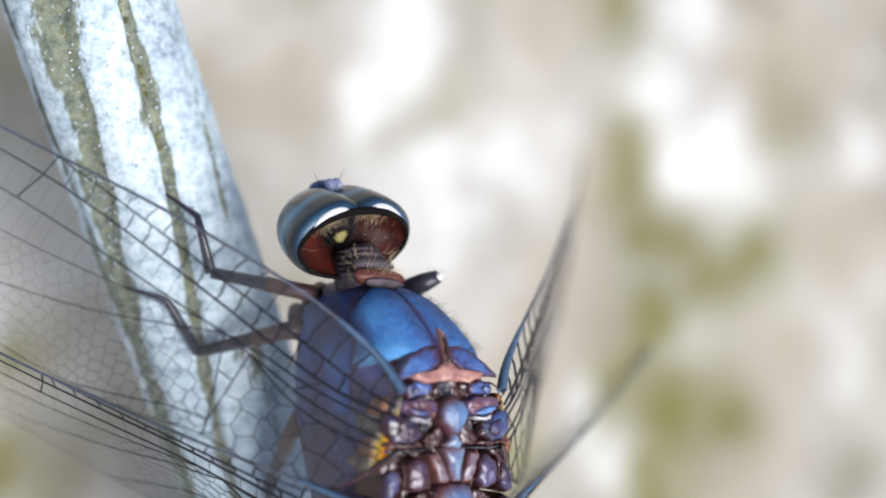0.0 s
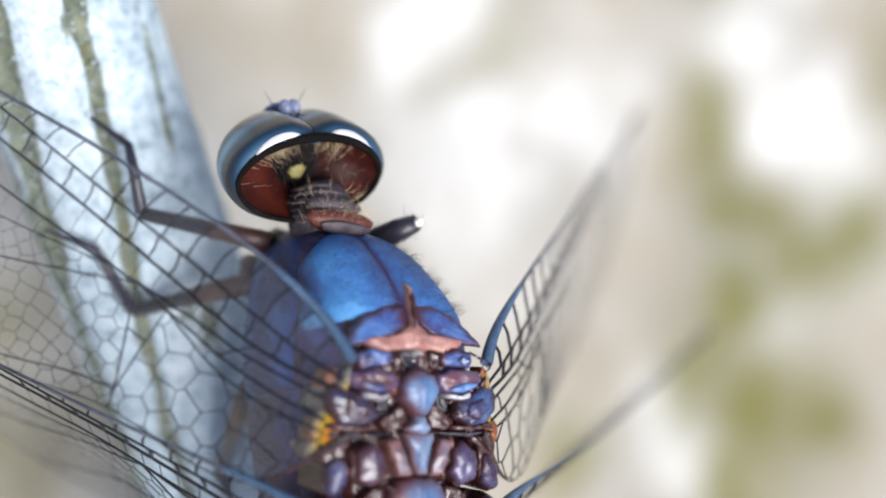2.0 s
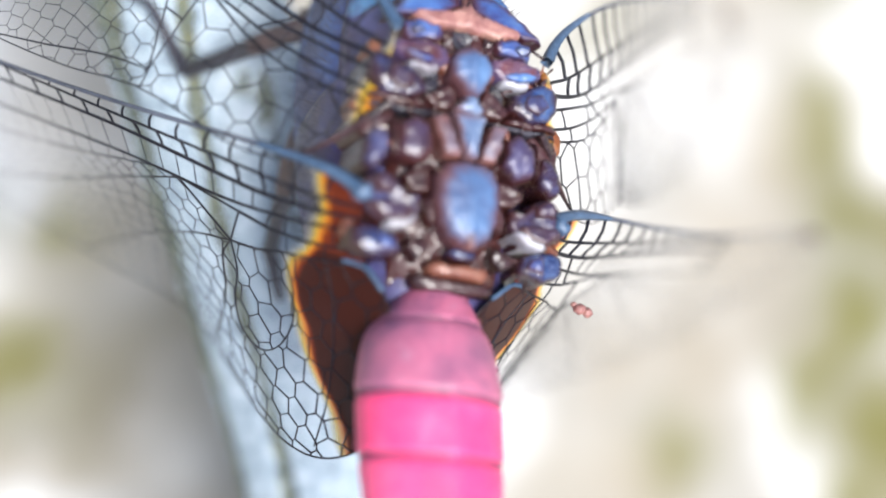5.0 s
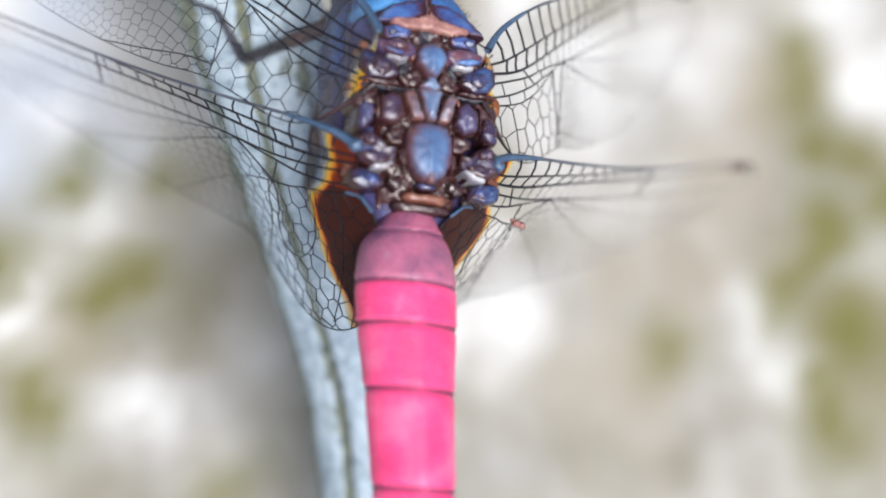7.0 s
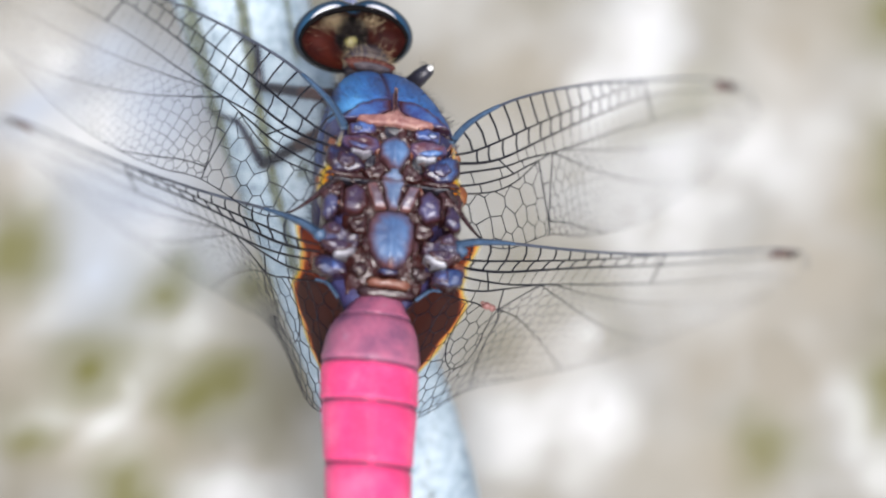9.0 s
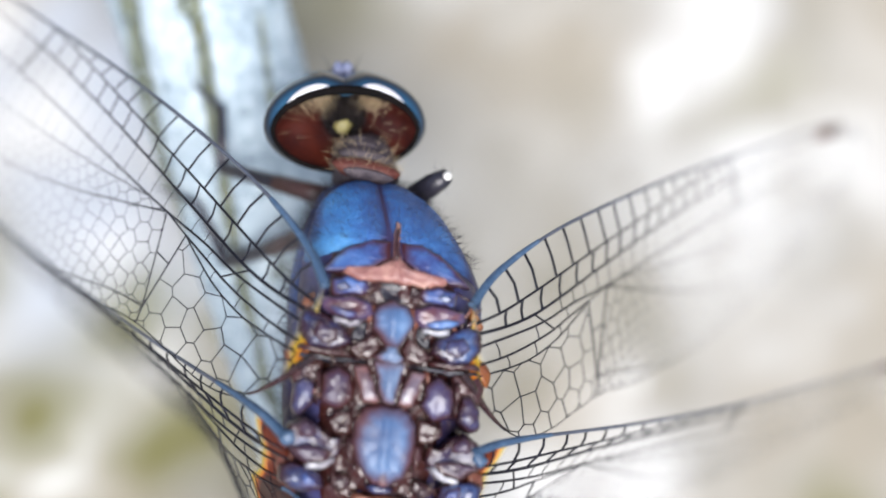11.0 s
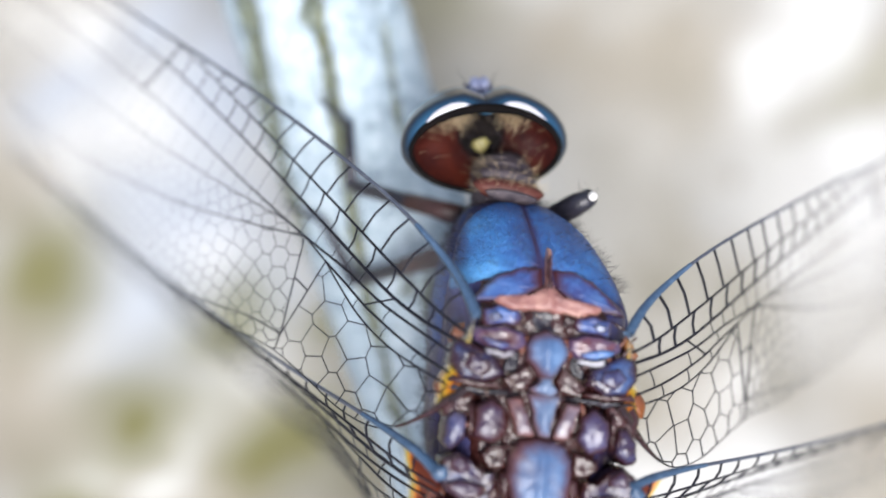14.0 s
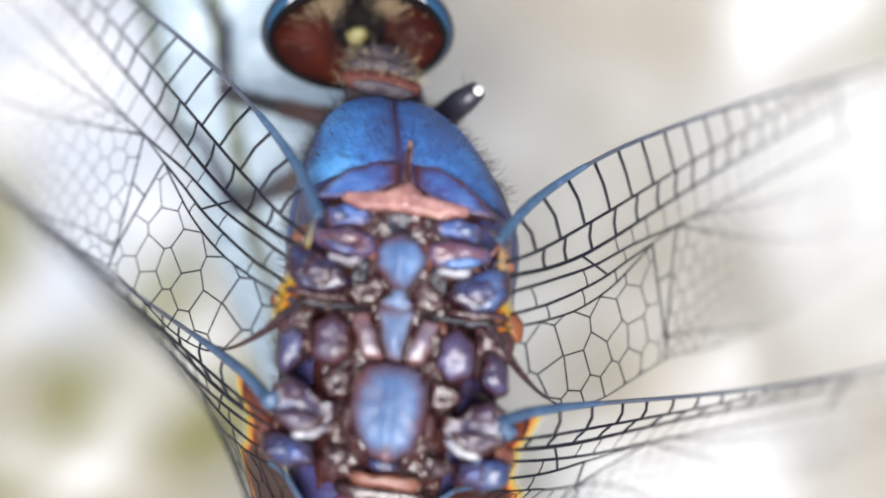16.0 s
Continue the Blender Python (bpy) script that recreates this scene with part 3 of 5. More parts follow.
SIDES = [
    ("antealar_lobe", [(0.26, 2.16), (1.0, 2.16), (1.85, 1.78), (2.5, 1.22), (2.95, 0.66), (2.2, 0.72), (1.5, 0.92), (0.72, 1.1), (0.32, 1.42)], -0.50, 0.36, (-0.06, -0.36), 0, 0.07, 0.02, LOBE),
    ("hinge_ring", [(0.72, 0.4), (1.05, 0.28), (1.0, -0.15), (0.75, -0.3), (0.6, 0.0)], -0.42, 0.42, (0, 0), 0, 0.06, 0.15, BROWN),
    ("humeral_plate", [(2.55, 0.34), (1.9, 0.52), (1.1, 0.36), (1.0, 0.08), (1.3, -0.16), (2.5, -0.24)], -0.40, 0.60, (-0.05, 0), 0, 0.07, 0.0, LOBE),
    ("humeral_knob", [(2.3, 0.2), (1.95, 0.28), (1.75, 0.05), (2.05, -0.12), (2.35, 0.0)], 0.0, 0.34, (0, 0), 0, 0.04, 0.06, DARKBLUE),
    ("wing_hinge", [(2.8, -0.36), (1.6, -0.26), (0.9, -0.5), (0.85, -0.92), (1.5, -1.26), (2.35, -1.12), (2.9, -0.72)], -0.30, 0.64, (-0.05, 0), 0, 0.07, 0.08, HINGE),
    ("hinge_cover", [(2.75, -0.72), (2.1, -0.74), (1.2, -0.98), (1.6, -1.22), (2.4, -1.1)], -0.02, 0.42, (-0.05, 0), 0, 0.0, 0.0, LOBE),
    ("hinge_rim", [(2.35, -1.16), (1.65, -1.30), (1.2, -1.14), (1.3, -1.36), (1.7, -1.5), (2.25, -1.36)], -0.02, 0.46, (0, 0), 0, 0, 0, PALE_GLINT),
    ("wing_knob", [(3.55, -1.0), (2.95, -0.95), (1.75, -1.62), (1.62, -2.15), (2.35, -2.5), (3.25, -2.35), (3.7, -1.75)], -0.42, 0.62, (-0.08, 0), 0, 0.06, 0.0, DARKBLUE),
    ("hinge_boss", [(2.95, -1.35), (2.25, -1.6), (2.1, -2.05), (2.75, -2.25), (3.2, -1.85)], -0.05, 0.42, (-0.08, 0), 0, 0.05, 0.0, PURPLE),
    ("hinge_hollow", [(0.95, -1.05), (1.5, -1.45), (1.6, -2.0), (1.1, -1.9)], -0.55, 0.3, (0, 0), 0, 0, 0.1, BLACK),
    ("scutum_flank", [(0.62, -0.42), (0.92, -0.56), (1.05, -1.05), (0.9, -1.32), (0.8, -0.95)], -0.34, 0.40, (0, 0), 0, 0.05, 0.0, RUST),
    ("mesoscutum", [(0.72, -1.62), (1.15, -1.95), (1.65, -2.3), (1.3, -2.62), (0.62, -2.58), (0.45, -2.15)], -0.32, 0.50, (0, 0), 0, 0.08, 0.10, WINE),
    ("hinge_strap", [(1.7, -2.42), (2.6, -2.5), (3.5, -2.36), (3.65, -2.6), (2.6, -2.72), (1.6, -2.66)], -0.46, 0.44, (-0.05, 0), 0, 0, 0, WINE),
    ("rear_strap", [(0.62, -2.74), (1.6, -2.72), (2.6, -2.76), (3.5, -2.7), (3.6, -2.85), (2.6, -2.95), (1.6, -2.88)], -0.50, 0.40, (0, 0), 0, 0, 0, BLACK),
    ("metascutum_rod", [(0.90, -2.92), (1.42, -3.0), (1.2, -3.7), (1.0, -4.38), (0.36, -4.32), (0.58, -3.7)], -0.02, 0.50, (0, 0), 0, 0.05, 0.0, PALE),
    ("metascutum", [(2.62, -3.45), (1.98, -3.05), (1.52, -3.4), (1.38, -4.3), (1.9, -4.78), (2.62, -4.5)], -0.28, 0.66, (-0.05, 0), 0, 0.04, 0.0, LILAC),
    ("metascutum_seam", [(2.68, -3.2), (2.86, -3.35), (2.86, -4.5), (2.7, -4.7), (2.66, -4.0)], -0.40, 0.5, (0, 0), 0.08, 0, 0.0, WINE),
    ("metascutum", [(3.75, -4.1), (3.4, -3.65), (2.95, -3.75), (2.9, -4.6), (3.4, -5.15), (3.8, -4.9)], -0.68, 0.72, (-0.16, 0), 0, 0.05, 0.0, PURPLE),
    ("metascutum_fold", [(1.3, -4.75), (1.95, -4.9), (2.3, -5.25), (1.9, -5.75), (1.35, -5.7)], -0.50, 0.45, (0, 0), 0, 0.05, 0.1, WINE),
    ("metascutum_edge", [(1.2, -5.75), (1.55, -5.85), (1.55, -6.5), (1.2, -6.9), (1.1, -6.3)], -0.52, 0.5, (0, 0), 0.05, 0.0, 0.0, WINE),
    ("hind_hinge", [(3.75, -5.55), (3.2, -5.25), (2.6, -5.55), (2.1, -6.0), (1.75, -5.9), (1.7, -6.35), (2.2, -7.0), (3.0, -7.1), (3.8, -6.5)], -0.48, 0.62, (-0.04, 0.05), 0, 0.10, 0.25, PURPLE),
    ("hinge_lobe", [(3.5, -5.5), (3.1, -5.35), (2.68, -5.65), (2.75, -5.95), (3.4, -5.95)], -0.12, 0.48, (0, 0), 0, 0.04, 0.0, LILAC),
    ("hinge_lobe", [(3.7, -6.42), (2.9, -6.3), (2.05, -6.42), (2.3, -6.85), (3.0, -6.95)], -0.12, 0.46, (0, 0), 0, 0.05, 0.06, LILAC),
    ("hinge_rim", [(3.0, -6.98), (2.4, -6.95), (2.05, -6.6), (1.88, -6.78), (2.35, -7.14), (3.0, -7.18)], -0.10, 0.42, (0, 0), 0, 0, 0, PALE_GLINT),
    ("hind_knob", [(3.55, -5.72), (3.95, -5.8), (4.2, -6.15), (3.9, -6.45), (3.5, -6.2)], -0.40, 0.55, (0, 0), 0, 0.03, 0, BLUEVEIN),
    ("rear_knob", [(4.05, -7.2), (3.6, -7.0), (2.4, -7.35), (2.25, -7.9), (3.3, -8.2), (4.05, -7.8)], -0.95, 0.66, (-0.05, 0), 0, 0.08, 0.0, DARKBLUE),
    ("rear_boss", [(3.2, -7.3), (2.6, -7.45), (2.5, -7.85), (3.15, -7.95)], -0.55, 0.42, (0, 0), 0, 0.05, 0.0, LOBE),
    ("rear_fold", [(1.3, -7.2), (1.9, -7.3), (2.1, -7.7), (1.6, -8.0), (1.2, -7.7)], -0.9, 0.5, (0, 0), 0, 0.05, 0, BROWN),
    ("pleural_fold", [(2.6, -2.85), (3.7, -2.85), (3.98, -3.3), (3.75, -3.95), (2.7, -3.75)], -0.95, 0.60, (-0.2, 0), 0, 0.05, 0.0, WINE),
    ("hinge_skin", [(3.15, -0.2), (3.5, -0.35), (3.75, -0.85), (3.6, -1.1), (3.2, -0.8)], -0.64, 0.2, (-0.35, 0), 0, 0, 0, ORANGE),
    ("hinge_skin", [(3.5, -2.2), (3.9, -2.2), (4.2, -2.75), (4.05, -3.25), (3.6, -2.85)], -0.85, 0.2, (-0.35, 0), 0, 0, 0, ORANGE),
    ("hinge_skin", [(3.6, -6.6), (4.1, -6.7), (4.2, -7.3), (3.8, -7.6), (3.5, -7.2)], -0.97, 0.16, (-0.35, 0), 0, 0, 0, RUST),
]

def bead(pts, z0, h, slope, radius):
    """A thin raised seam round a plate's outline."""
    pts = smooth_outline(list(pts))
    cx, cy = sum(p[0] for p in pts) / len(pts), sum(p[1] for p in pts) / len(pts)
    line = [(x, y, z0 + h + slope[0] * (x - cx) + slope[1] * (y - cy)) for x, y in pts]
    return tube(line + line[:1], [radius] * (len(line) + 1), 6)


crest = None
for name, pts, z0, h, slope, keel, rim, dent, mat in MID:
    at = (0, 0, -2.6) if name == "crest" else (0, 0, 0)
    ob = part(name, plate(pts, z0 - at[2], h, slope, keel, rim, dent, 0.03 if "scut" in name else 0.05), mat, thorax, loc=at)
    crest = ob if name == "crest" else crest
for name, pts, z0, h, slope, keel, rim, dent, mat in SIDES:
    for s in (1, -1):
        part(name, plate(side(pts, s), z0, h, (slope[0] * s, slope[1]), keel, rim, dent, 0.055), mat, thorax)
        if name in ("antealar_lobe", "metascutum", "humeral_plate", "wing_hinge", "wing_knob"):
            part("plate_seam", bead(side(pts, s), z0, 0.3 * h, (slope[0] * s, slope[1]), 0.03), BROWN, thorax)
for _ in range(64):
    x, y, a = RNG.uniform(0.7, 3.4) * RNG.choice((-1, 1)), RNG.uniform(-8.3, 0.4), RNG.uniform(0, 3.14)
    ln, bow, r = RNG.uniform(0.35, 1.0), RNG.uniform(-0.5, 0.5), RNG.uniform(0.04, 0.085)
    z = 0.0 - 0.035 * x * x - (0.4 if y < -6.9 else 0.0)
    line = [(x + ln * f * math.cos(a) - bow * f * f * math.sin(a), y + ln * f * math.sin(a) + bow * f * f * math.cos(a), z + 0.12 * math.cos(3 * f)) for f in (-0.5, -0.3, -0.1, 0.1, 0.3, 0.5)]
    part("cuticle_fold", tube(line, [0.3 * r, 0.8 * r, r, r, 0.8 * r, 0.3 * r], 8), RNG.choice((WINE, BROWN, PURPLE, RUST, DARKBLUE)), thorax)
spots = [((RNG.choice((-1, 1)) * RNG.uniform(0.6, 3.2), RNG.uniform(-8.6, 0.3), 0.15), (0, -0.2, 1)) for _ in range(160)]
part("back_hairs", hairs(spots, 0.45, 0.010, RNG, (0, -0.3, 0), 0.7), HAIR, thorax, "fine tan hairs")
part("scutellum_stripe", plate(both([(0.07, -4.7), (0.13, -5.6), (0.10, -6.7)]), 0.30, 0.30, (0, -0.02), 0, 0, 0, 0.03), ICE, thorax)

# The camera holds its focus on the crest of the dragonfly's back.
cam.data.dof.focus_object = crest

# Neck and first thorax ring.
prothorax = part("prothorax", tube([(-1.1, 5.3, -6.6), (-1.25, 5.9, -6.7), (-1.4, 6.5, -6.9), (-1.5, 7.0, -7.1)], [1.5, 1.45, 1.35, 1.15], 24), NECK, fly, "greyish brown neck ring", loc=(-0.4, -0.15, 0.8))
part("pronotum", pad((-1.25, 5.75, -4.92), (1.5, 0.42, 0.34), -4, 0, 2.8, (-35, 0)), COLLAR, prothorax, "rust-brown collar plate")
part("pronotum_lobe", pad((-1.32, 6.35, -5.35), (1.20, 0.36, 0.30), -4, 0, 2.6, (-35, 0)), NECK, prothorax)
part("collar_rim", pad((-1.15, 5.42, -4.55), (1.15, 0.16, 0.26), -4, 0, 2.4, (-35, 0)), NECK, prothorax)
spots = [((-1.25 + 1.4 * math.sin(a), 5.55 + 0.5 * RNG.random(), -4.8 - 0.9 * (1 - math.cos(a))), (0.8 * math.sin(a), 0.25, 1.0)) for a in (RNG.uniform(-1.4, 1.4) for _ in range(90))]
part("collar_hairs", hairs(spots, 0.85, 0.010, RNG, (0, 0.05, 0), 0.4), HAIR, prothorax, "pale bristles")
for y, z, w in ((5.95, -5.0, 1.45), (6.2, -5.15, 1.4), (6.5, -5.35, 1.34), (6.8, -5.6, 1.22), (7.05, -5.85, 1.05)):
    fold = [(-1.28 - 0.25 * (y - 5.9) + w * math.sin(a), y + 0.12 * math.cos(2 * a), z - 0.9 * w * (1 - math.cos(a)) + 0.15 * noise.noise(Vector((y * 3, a * 2, 0)))) for a in (radians(-100 + 10 * k) for k in range(21))]
    part("neck_fold", tube(fold, [0.03 + 0.05 * math.sin(math.pi * k / 20) ** 0.5 + 0.03 * noise.noise(Vector((k * 0.4, y * 5, 1))) for k in range(21)], 8), NECK, prothorax)
spots = [((-1.3 + 1.2 * math.sin(a), RNG.uniform(5.9, 6.9), -5.1 - 0.9 * (1 - math.cos(a))), (1.0 * math.sin(a), 0.1, 0.8)) for a in (RNG.uniform(-1.7, 1.7) for _ in range(80))]
part("neck_hairs", hairs(spots, 0.8, 0.009, RNG, (0, 0.1, 0), 0.5), HAIR, prothorax, "cream neck hairs")
spots = []
for _ in range(800):
    y, a = RNG.uniform(1.7, 5.5), RNG.uniform(4, 75) * RNG.choice((-1, 1))
    p, q = thorax_point(y, a, 0.12), thorax_point(y, a, 1.12)
    spots.append((p, q - p))
for _ in range(420):
    y, a = RNG.uniform(-8.4, 4.8), -RNG.uniform(60, 112)
    p, q = thorax_point(y, a, 0.12), thorax_point(y, a, 1.12)
    spots.append((p, q - p))
part("body_hairs", hairs(spots, 0.62, 0.010, RNG, (0, 0.25, 0.1), 0.4), DARKHAIR, thorax, "fine dark hairs")

# Abdomen: y, centre x, half width, top z.
ABD = [(-8.7, 0.05, 1.15, -1.15), (-9.6, -0.12, 1.72, -0.5), (-10.6, -0.2, 2.3, 0.15), (-11.8, -0.22, 2.56, 0.7), (-13.0, -0.22, 2.62, 1.0), (-14.9, -0.1, 2.56, 1.15), (-18.1, 0.12, 2.30, 1.35),
       (-22.8, 0.5, 2.10, 1.6), (-27.5, 0.9, 1.95, 1.8), (-32, 1.3, 1.6, 1.8), (-36, 1.65, 1.1, 1.6), (-38.5, 1.85, 0.8, 1.4)]
CUTS = [-8.8, -10.0, -12.75, -14.85, -18.1, -22.9, -27.3, -31.4, -34.4, -36.6, -38.0]
ABD.sort()
abdomen = part("abdomen", loft([[(lambda c: (c[0] + 0.9 * c[1] * math.sin(t), y, c[2] - c[1] * 0.85 + 0.78 * c[1] * math.cos(t)))(curve_at(ABD, y)) for t in (2 * math.pi * j / 32 for j in range(32))] for y in [-8.7 - 0.5 * i for i in range(59)]]), BROWN, fly, "bright pink abdomen")
for n, (ya, yb) in enumerate(zip(CUTS, CUTS[1:])):
    rings = []
    for i in range(15):
        f = i / 14
        y = ya + (yb - ya) * f
        cx, hw, zt = curve_at(ABD, y)
        swell = 1.0 - 0.06 * max(0, 1 - f / 0.12) ** 2 - 0.05 * max(0, (f - 0.9) / 0.1) ** 2 + 0.012 * math.exp(-((f - 0.86) / 0.05) ** 2)
        ring = []
        for j in range(40):
            a = 2 * math.pi * j / 40
            keel = 0.05 * math.exp(-((min(a, 2 * math.pi - a)) / 0.10) ** 2)
            ring.append((cx + hw * swell * math.sin(a), y, zt - hw * 0.85 + hw * swell * (0.85 + keel) * math.cos(a)))
        rings.append(ring)
    part("abdomen_segment", loft(rings), PINK if n > 1 else MAUVE, abdomen)
    if n:
        y = ya
        cx, hw, zt = curve_at(ABD, y)
        rr = []
        for dy, k in ((-0.06, 0.972), (-0.045, 0.99), (0.045, 0.99), (0.06, 0.972)):
            rr.append([(cx + hw * k * math.sin(a), y + dy, zt - hw * 0.85 + hw * k * 0.85 * math.cos(a)) for a in (2 * math.pi * j / 40 for j in range(40))])
        part("joint_ring", loft(rr, False), SEAM, abdomen, "dark seam between segments")
for ya, yb in zip(CUTS[2:], CUTS[3:]):
    line = []
    for k in range(13):
        y = ya + (yb - ya) * (0.08 + 0.84 * k / 12)
        cx, hw, zt = curve_at(ABD, y)
        line.append((cx + 0.03 * noise.noise(Vector((0, y * 2, 3))), y, zt + 0.035 * hw))
    part("back_ridge", tube(line, [0.02 + 0.035 * abs(noise.noise(Vector((2, p[1] * 2.3, 0)))) for p in line], 6), SEAM, abdomen, "dark dashed line along the back")
for s in (1, -1):
    part("tail_clasper", tube([(1.85 + s * 0.3, -37.6, 0.8), (1.9 + s * 0.42, -38.8, 0.9), (1.95 + s * 0.4, -39.8, 1.0)], [0.22, 0.2, 0.05], 10), BLACK, abdomen)

# Legs on the near flank, and the stump of a broken foreleg.
def leg(points, radii, name="leg", mats=(LEG, LEG), spine_len=0.7):
    root = part(name, tube(points[0:3], radii[0:3], 12), mats[0], fly, "dark slender spiny leg")
    mid = Vector(points[1]).lerp(Vector(points[2]), 0.35)
    part("trochanter", tube([points[0], points[1], tuple(mid)], [1.08 * radii[0], 1.08 * radii[1], radii[1]], 12), COXA, root, "reddish brown leg base")
    part("tibia", tube(points[2:], radii[2:], 10), mats[1], root)
    sp = []
    pts = [Vector(p) for p in points]
    for a, b in zip(pts[1:-1], pts[2:]):
        for k in range(9):
            p = a.lerp(b, (k + 0.5) / 9)
            sp.append((p, Vector((RNG.uniform(-1, 1), RNG.uniform(-1, 1), RNG.uniform(-0.6, 0.8)))))
    part("leg_spines", hairs(sp, spine_len, 0.022, RNG, (0, 0, 0), 0.3), BLACK, root)
    return root


leg([(-3.2, 4.6, -7.6), (-4.2, 4.85, -8.2), (-8.07, 5.67, -10.12), (-8.5, 8.6, -11.0), (-10.0, 9.7, -11.6)], [0.46, 0.40, 0.30, 0.20, 0.07], "foreleg")
leg([(-3.3, 2.9, -8.4), (-4.2, 2.7, -9.4), (-7.39, 1.5, -13.0), (-9.2, 4.2, -13.0), (-11.3, 4.9, -13.6)], [0.52, 0.44, 0.32, 0.20, 0.07], "middle_leg")
leg([(-3.2, -1.2, -8.4), (-3.4, -2.4, -9.6), (-3.0, -5.6, -13.0), (-1.6, -7.2, -15.6), (-0.6, -8.6, -17.6)], [0.52, 0.44, 0.34, 0.22, 0.08], "hind_leg")
for c, size in (((-2.5, 4.5, -8.7), (0.9, 0.75, 1.0)), ((-2.7, 2.7, -9.2), (0.8, 0.85, 0.95)), ((-3.1, 3.6, -9.8), (0.6, 0.6, 0.7))):
    part("coxa", ball(c, size, wob=0.2), COXA, thorax, "brown leg base")
stump = part("leg_stump", tube([(0.4, 4.0, -8.2), (1.1, 4.6, -7.0), (1.75, 5.05, -5.9), (2.2, 5.35, -5.3)], [0.5, 0.52, 0.50, 0.36], 16), BLACK, fly, "black stump of a broken foreleg", loc=(-0.4, 0.29, 1.35))
part("stump_tip", ball((2.26, 5.38, -5.22), (0.20, 0.20, 0.16)), WHITE, stump, "white broken tip")
sp = [((lambda q: (q + Vector((RNG.uniform(-0.4, 0.4), RNG.uniform(-0.4, 0.4), RNG.uniform(0, 0.4)))))(Vector((0.9, 4.4, -7.3)).lerp(Vector((2.2, 5.35, -5.4)), RNG.random())), (RNG.uniform(-1, 1), RNG.uniform(-1, 1), RNG.uniform(0, 1))) for _ in range(60)]
part("stump_bristles", hairs(sp, 0.6, 0.014, RNG), BLACK, stump)

# Head, about its own centre: x right, y forward, z up; the hollow back faces -y.
HEAD_AT = (-2.75, 7.5, -5.2)
HEAD_TILT = (-64.0, 0.0, 8.0)
A, B, D = 3.55, 2.42, 4.2


def eye_half(s):
    """One compound eye: half of a bulging shell that rolls over to the rear rim."""
    bm = bmesh.new()
    grid = []
    for i in range(25):
        row = []
        for j in range(25):
            ps = radians(-90 + 180 * j / 24)
            th = radians(3 + (115 + 15 * max(0.0, math.sin(ps))) * i / 24)
            cx, cz, cy = math.sin(th) * math.cos(ps), math.sin(th) * math.sin(ps), math.cos(th)
            seam = 1 - 0.16 * math.exp(-((abs(cx)) / 0.16) ** 2)
            low = 0.9 if cz < 0 else 1.0
            row.append(bm.verts.new((s * (A * cx + 0.015), (D if cy > 0 else 1.0) * cy * seam, B * cz * seam * low)))
        grid.append(row)
    for i in range(24):
        for j in range(24):
            bm.faces.new((grid[i][j], grid[i][j + 1], grid[i + 1][j + 1], grid[i + 1][j]))
    bmesh.ops.recalc_face_normals(bm, faces=bm.faces)
    return bm


def eye_band(s):
    """The whitish band along the rear edge of one eye's top, widest towards the middle."""
    bm = bmesh.new()
    grid = []
    for j in range(31):
        ps = radians(30 + 52 * j / 30)
        wide = math.sin(math.pi * min(1.0, 0.02 + 0.98 * j / 30) ** 1.5) ** 0.6
        row = []
        for i in range(9):
            end = 3 + 115 + 15 * math.sin(ps)
            th = radians(end - 2 - 14 * wide * (1 - i / 8))
            n = 0.05 * math.sin(math.pi * i / 8) + 0.012
            cx, cz, cy = math.sin(th) * math.cos(ps), math.sin(th) * math.sin(ps), math.cos(th)
            seam = 1 - 0.16 * math.exp(-((abs(cx)) / 0.16) ** 2)
            row.append(bm.verts.new((s * ((A + n) * cx + 0.015), (D if cy > 0 else 1.0 + n) * cy * seam - n, (B + n) * cz * seam)))
        grid.append(row)
    for i in range(30):
        for j in range(8):
            bm.faces.new((grid[i][j], grid[i][j + 1], grid[i + 1][j + 1], grid[i + 1][j]))
    bmesh.ops.recalc_face_normals(bm, faces=bm.faces)
    return bm


def back_point(f, a):
    """The hollow rear of the head: f from the middle (0) to the eyes' rim (1), at the angle a."""
    up = max(0.0, math.sin(a))
    k = math.sin(radians(118 + 15 * up)) + 0.01
    x, z = k * A * math.cos(a) * f, k * B * math.sin(a) * (0.9 if math.sin(a) < 0 else 1) * f
    lobe = sum(math.exp(-((x - s * 1.75) / 1.0) ** 2 - ((z + 0.2) / 1.3) ** 2) for s in (1, -1))
    pit = math.exp(-((x / 0.85) ** 2) - ((z - 0.9) / 1.0) ** 2)
    return Vector((x, -(0.46 + 0.22 * up) * f**4 + 1.5 * (1 - f**3) - 0.55 * lobe * (1 - f**6) + 0.9 * pit * (1 - f**4), z))


def head_back():
    bm = bmesh.new()
    n, rows = 56, 12
    vs = [[bm.verts.new(back_point(1 - r / rows, 2 * math.pi * i / n) + Vector((0, 0.05 * noise.noise(Vector((r, i * 0.6, 3))), 0))) for i in range(n)] for r in range(rows + 1)]
    for a, b in zip(vs, vs[1:]):
        for i in range(n):
            bm.faces.new((a[i], a[(i + 1) % n], b[(i + 1) % n], b[i]))
    bmesh.ops.remove_doubles(bm, verts=bm.verts, dist=1e-4)
    return bm


